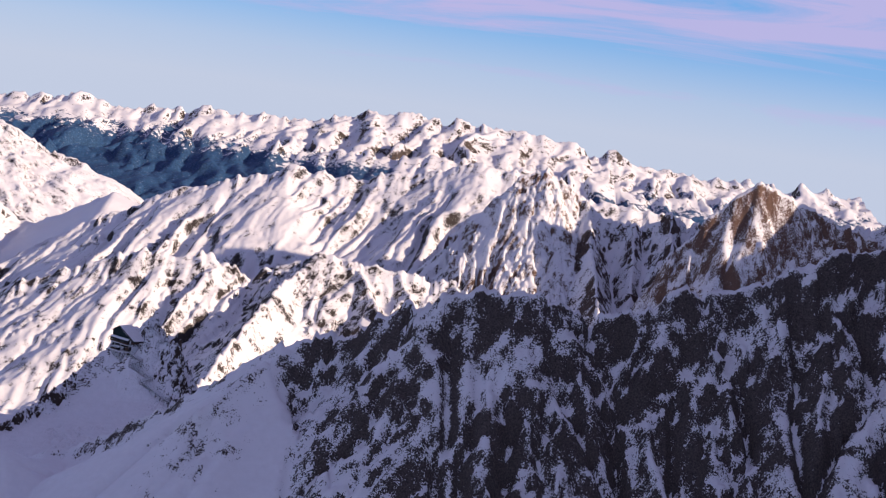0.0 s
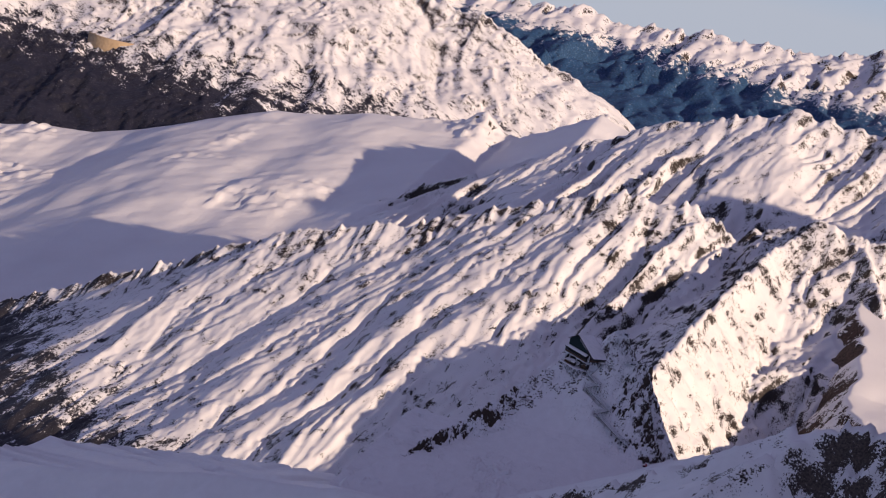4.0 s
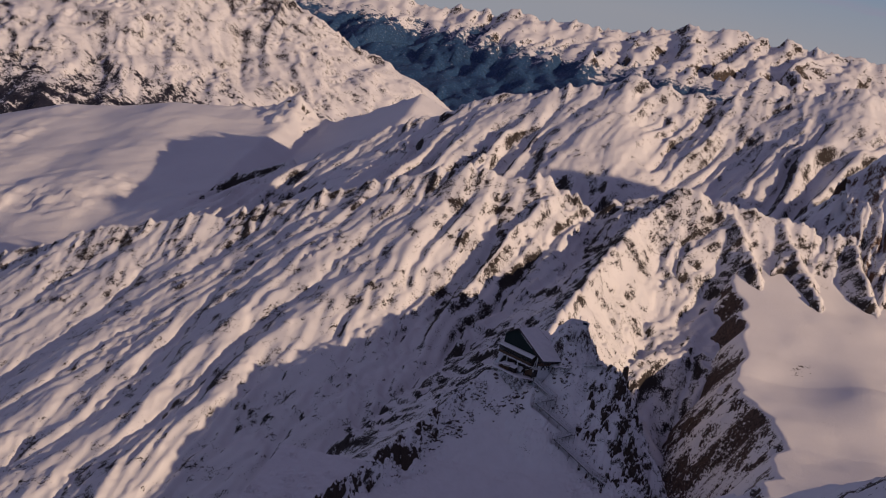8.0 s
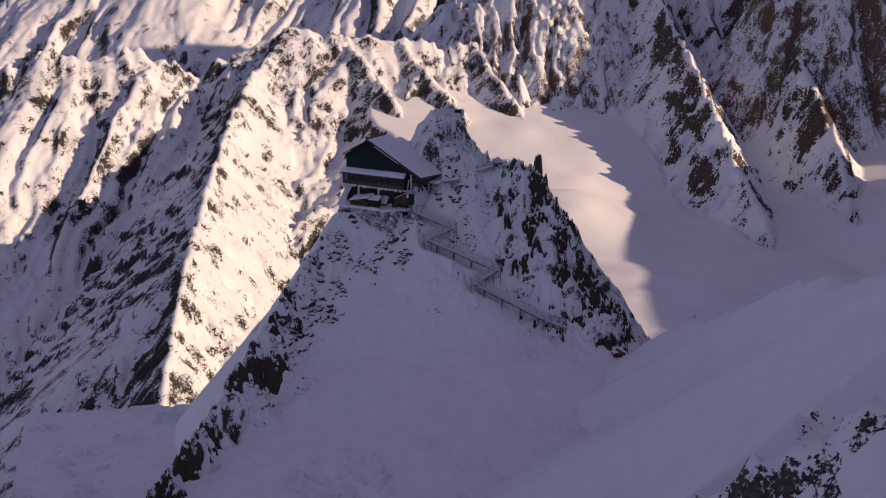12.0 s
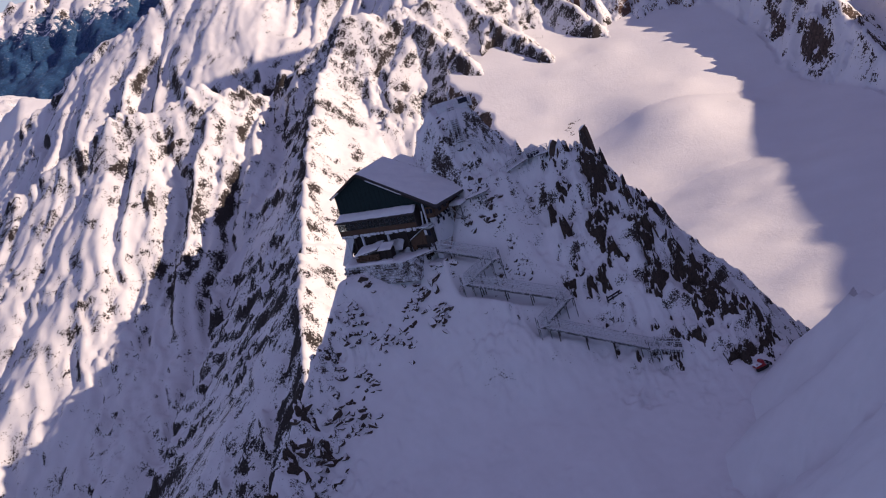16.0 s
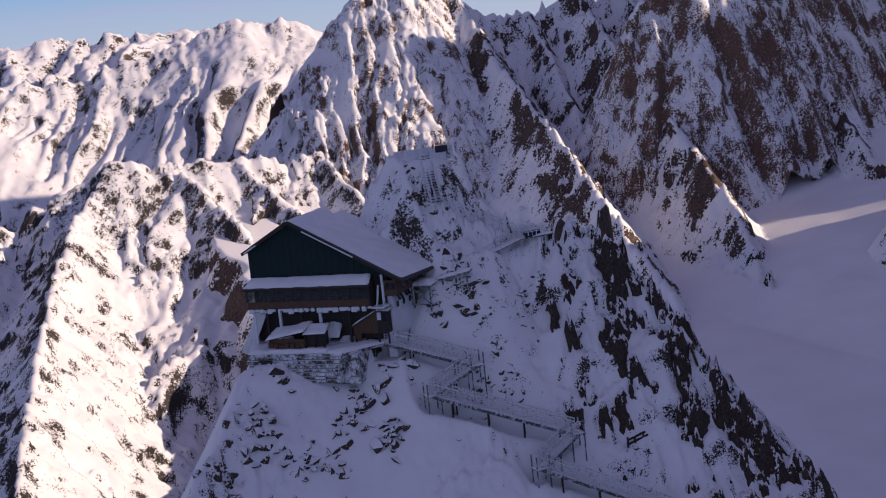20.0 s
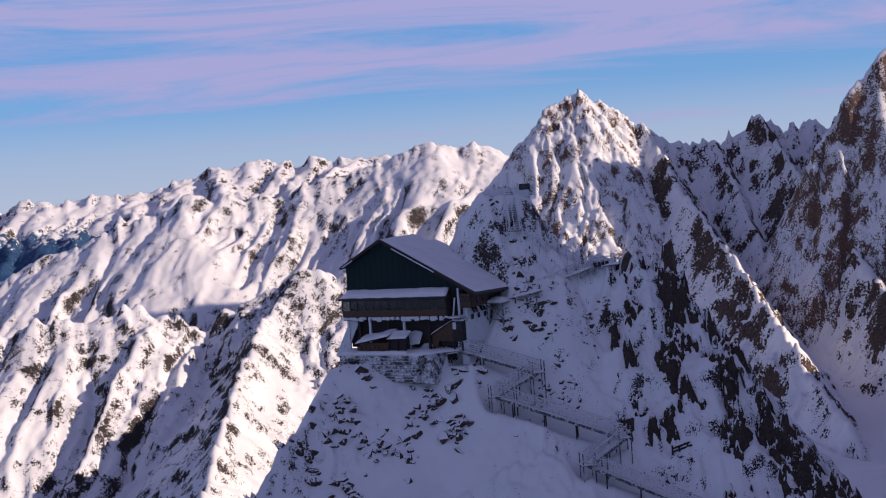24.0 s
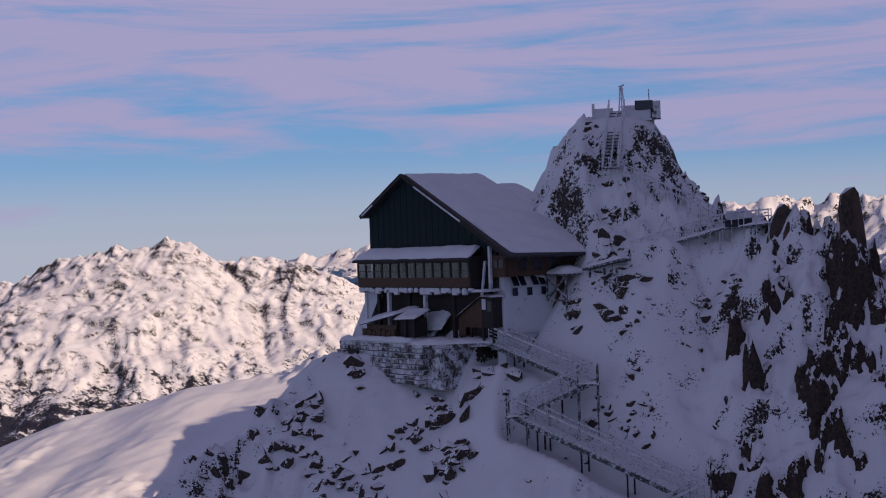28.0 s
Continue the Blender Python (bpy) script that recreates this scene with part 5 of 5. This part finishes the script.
beam("camera_post", (14.2, 4.3, 4.1), (14.2, 4.3, 4.5), 0.05, M_STEEL, lookout)

steep = new("summit_ladder_stairs")
tagged(steep, "steep rimed stairs climbing to the lookout", "stairs")
A, B = Vector((12.35, 2.5, 3.2)), Vector((11.95, -0.4, -0.2))
for o in (-0.45, 0.0, 0.45):
    beam("stringer", A + Vector((o, 0, 0)), B + Vector((o, -0.1, 0)), 0.08, M_RIME, steep, 0.25)
for o in (-0.45, 0.45):
    beam("handrail", A + Vector((o, -0.1, 0.8)), B + Vector((o, -0.2, 0.8)), 0.07, M_RIME, steep)
    for k in range(8):
        c = A.lerp(B, k / 7)
        beam("baluster", c + Vector((o, 0, 0)), c + Vector((o, -0.1, 0.8)), 0.04, M_RIME, steep)
for k in range(18):
    c = A.lerp(B, k / 17)
    beam("tread", c - Vector((0.42, 0, 0)), c + Vector((0.42, 0, 0)), 0.16, M_DARK, steep, 0.04)

# ---------------------------------------------------------------- fenced path and walkway to the pinnacles
def fenced(name, nodes, label, deck):
    ob = new(name)
    tagged(ob, label, "walkway")
    nodes = [Vector(p) for p in nodes]
    for p, q in zip(nodes, nodes[1:]):
        side = Vector((-(q - p).y, (q - p).x, 0)).normalized() * 0.4
        if deck:
            slab("deck", [p - side, q - side, q + side, p + side], 0.12, M_STEEL, ob)
            snow_cap("deck_snow", [p - side, q - side, q + side, p + side], 0.12, ob, 61, 14, 8)
        for s in (-1, 1):
            for h in (0.4, 0.75):
                beam("rail", p + side * s + Vector((0, 0, h)), q + side * s + Vector((0, 0, h)), 0.05, M_RAIL, ob)
            n = max(2, int((q - p).length / 0.6))
            for k in range(n + 1):
                c = p.lerp(q, k / n) + side * s
                beam("fence_post", (c.x, c.y, min(ground_z(c.x, c.y), c.z) - 0.2), c + Vector((0, 0, 0.8)), 0.05, M_RAIL, ob)
    return ob


fenced("fenced_path", PATH_NODES, "rimed fence along a snowy summit path", False)
walkway = fenced("pinnacle_walkway", WALKWAY, "snowy steel walkway leading to rock pinnacles", True)
for k in range(2):
    c = Vector((18.2 + k * 0.75, -2.75, -3.45 + k * 0.05))
    slab("solar_panel", [c + Vector(o) for o in ((0, -0.1, -0.35), (0.7, -0.1, -0.33), (0.7, 0.15, 0.1), (0, 0.15, 0.1))], 0.04, M_PANEL, walkway)
block("cable_box", (18.3, -1.9, -3.6), (18.9, -1.5, -2.9), M_RIME, walkway)

# ---------------------------------------------------------------- red piste machine on the col
groomer = new("snow_groomer")
gz = ground_z(31.6, -22.3)
groomer.matrix_world = Matrix.Translation((31.6, -22.3, gz)) @ Matrix.Rotation(radians(12), 4, "Z")
tagged(groomer, "small red snow groomer half covered in snow", "snow groomer")
part("body", [(-0.7, -0.45, 0.25), (0.55, -0.45, 0.2), (0.55, 0.45, 0.2), (-0.7, 0.45, 0.25), (-0.6, -0.4, 0.7), (0.35, -0.4, 0.6), (0.35, 0.4, 0.6), (-0.6, 0.4, 0.7)], CUBE, M_RED, groomer, bevel=0.06)
part("cab", [(-0.1, -0.36, 0.6), (0.42, -0.36, 0.55), (0.42, 0.36, 0.55), (-0.1, 0.36, 0.6), (0.0, -0.32, 0.95), (0.32, -0.32, 0.9), (0.32, 0.32, 0.9), (0.0, 0.32, 0.95)], CUBE, M_RED, groomer, bevel=0.04)
block("windscreen", (0.36, -0.3, 0.62), (0.4, 0.3, 0.85), M_PANEL, groomer)
for s in (-0.5, 0.5):
    part("track", [(-0.75, s - 0.14, 0.0), (0.6, s - 0.14, 0.0), (0.6, s + 0.14, 0.0), (-0.75, s + 0.14, 0.0), (-0.85, s - 0.14, 0.3), (0.7, s - 0.14, 0.28), (0.7, s + 0.14, 0.28), (-0.85, s + 0.14, 0.3)], CUBE, M_RUBBER, groomer, bevel=0.05)
block("blade", (0.95, -0.6, 0.05), (1.05, 0.6, 0.4), M_RUBBER, groomer)
for s in (-0.3, 0.3):
    beam("blade_arm", (0.5, s, 0.3), (0.98, s, 0.25), 0.08, M_STEEL, groomer)
snow_cap("snow_patch", [(-0.75, -0.5, 0.55), (0.0, -0.5, 0.62), (0.0, 0.45, 0.66), (-0.75, 0.45, 0.62)], 0.12, groomer, 71, 8, 8)

reel = new("wire_bundle")
reel.matrix_world = Matrix.Translation((22.8, -19.7, ground_z(22.8, -19.7)))
tagged(reel, "tangled rimed wire bundle lying in snow", "wire bundle")
for k in range(18):
    a, r0 = random.uniform(0, 6.28), random.uniform(0.2, 0.55)
    p = (r0 * math.cos(a), r0 * math.sin(a), random.uniform(0.0, 0.45))
    q = (p[0] + random.uniform(-0.4, 0.4), p[1] + random.uniform(-0.2, 0.2), random.uniform(0.0, 0.5))
    beam("wire", p, q, 0.04, M_STEEL, reel)
debris = new("broken_trestle")
debris.matrix_world = Matrix.Translation((20.9, -14.0, ground_z(20.9, -14.0)))
tagged(debris, "old weathered timber trestle half buried in snow", "trestle")
for p, q in (((-0.9, 0, 0.05), (0.9, 0.1, 0.45)), ((-0.8, 0.2, 0.3), (0.8, 0.3, 0.65)), ((-0.8, 0.1, -0.2), (-0.8, 0.1, 0.6)), ((-0.2, 0.1, 0), (-0.2, 0.15, 0.5)), ((0.5, 0.1, 0.1), (0.55, 0.15, 0.6))):
    beam("plank", p, q, 0.12, M_DARK, debris)
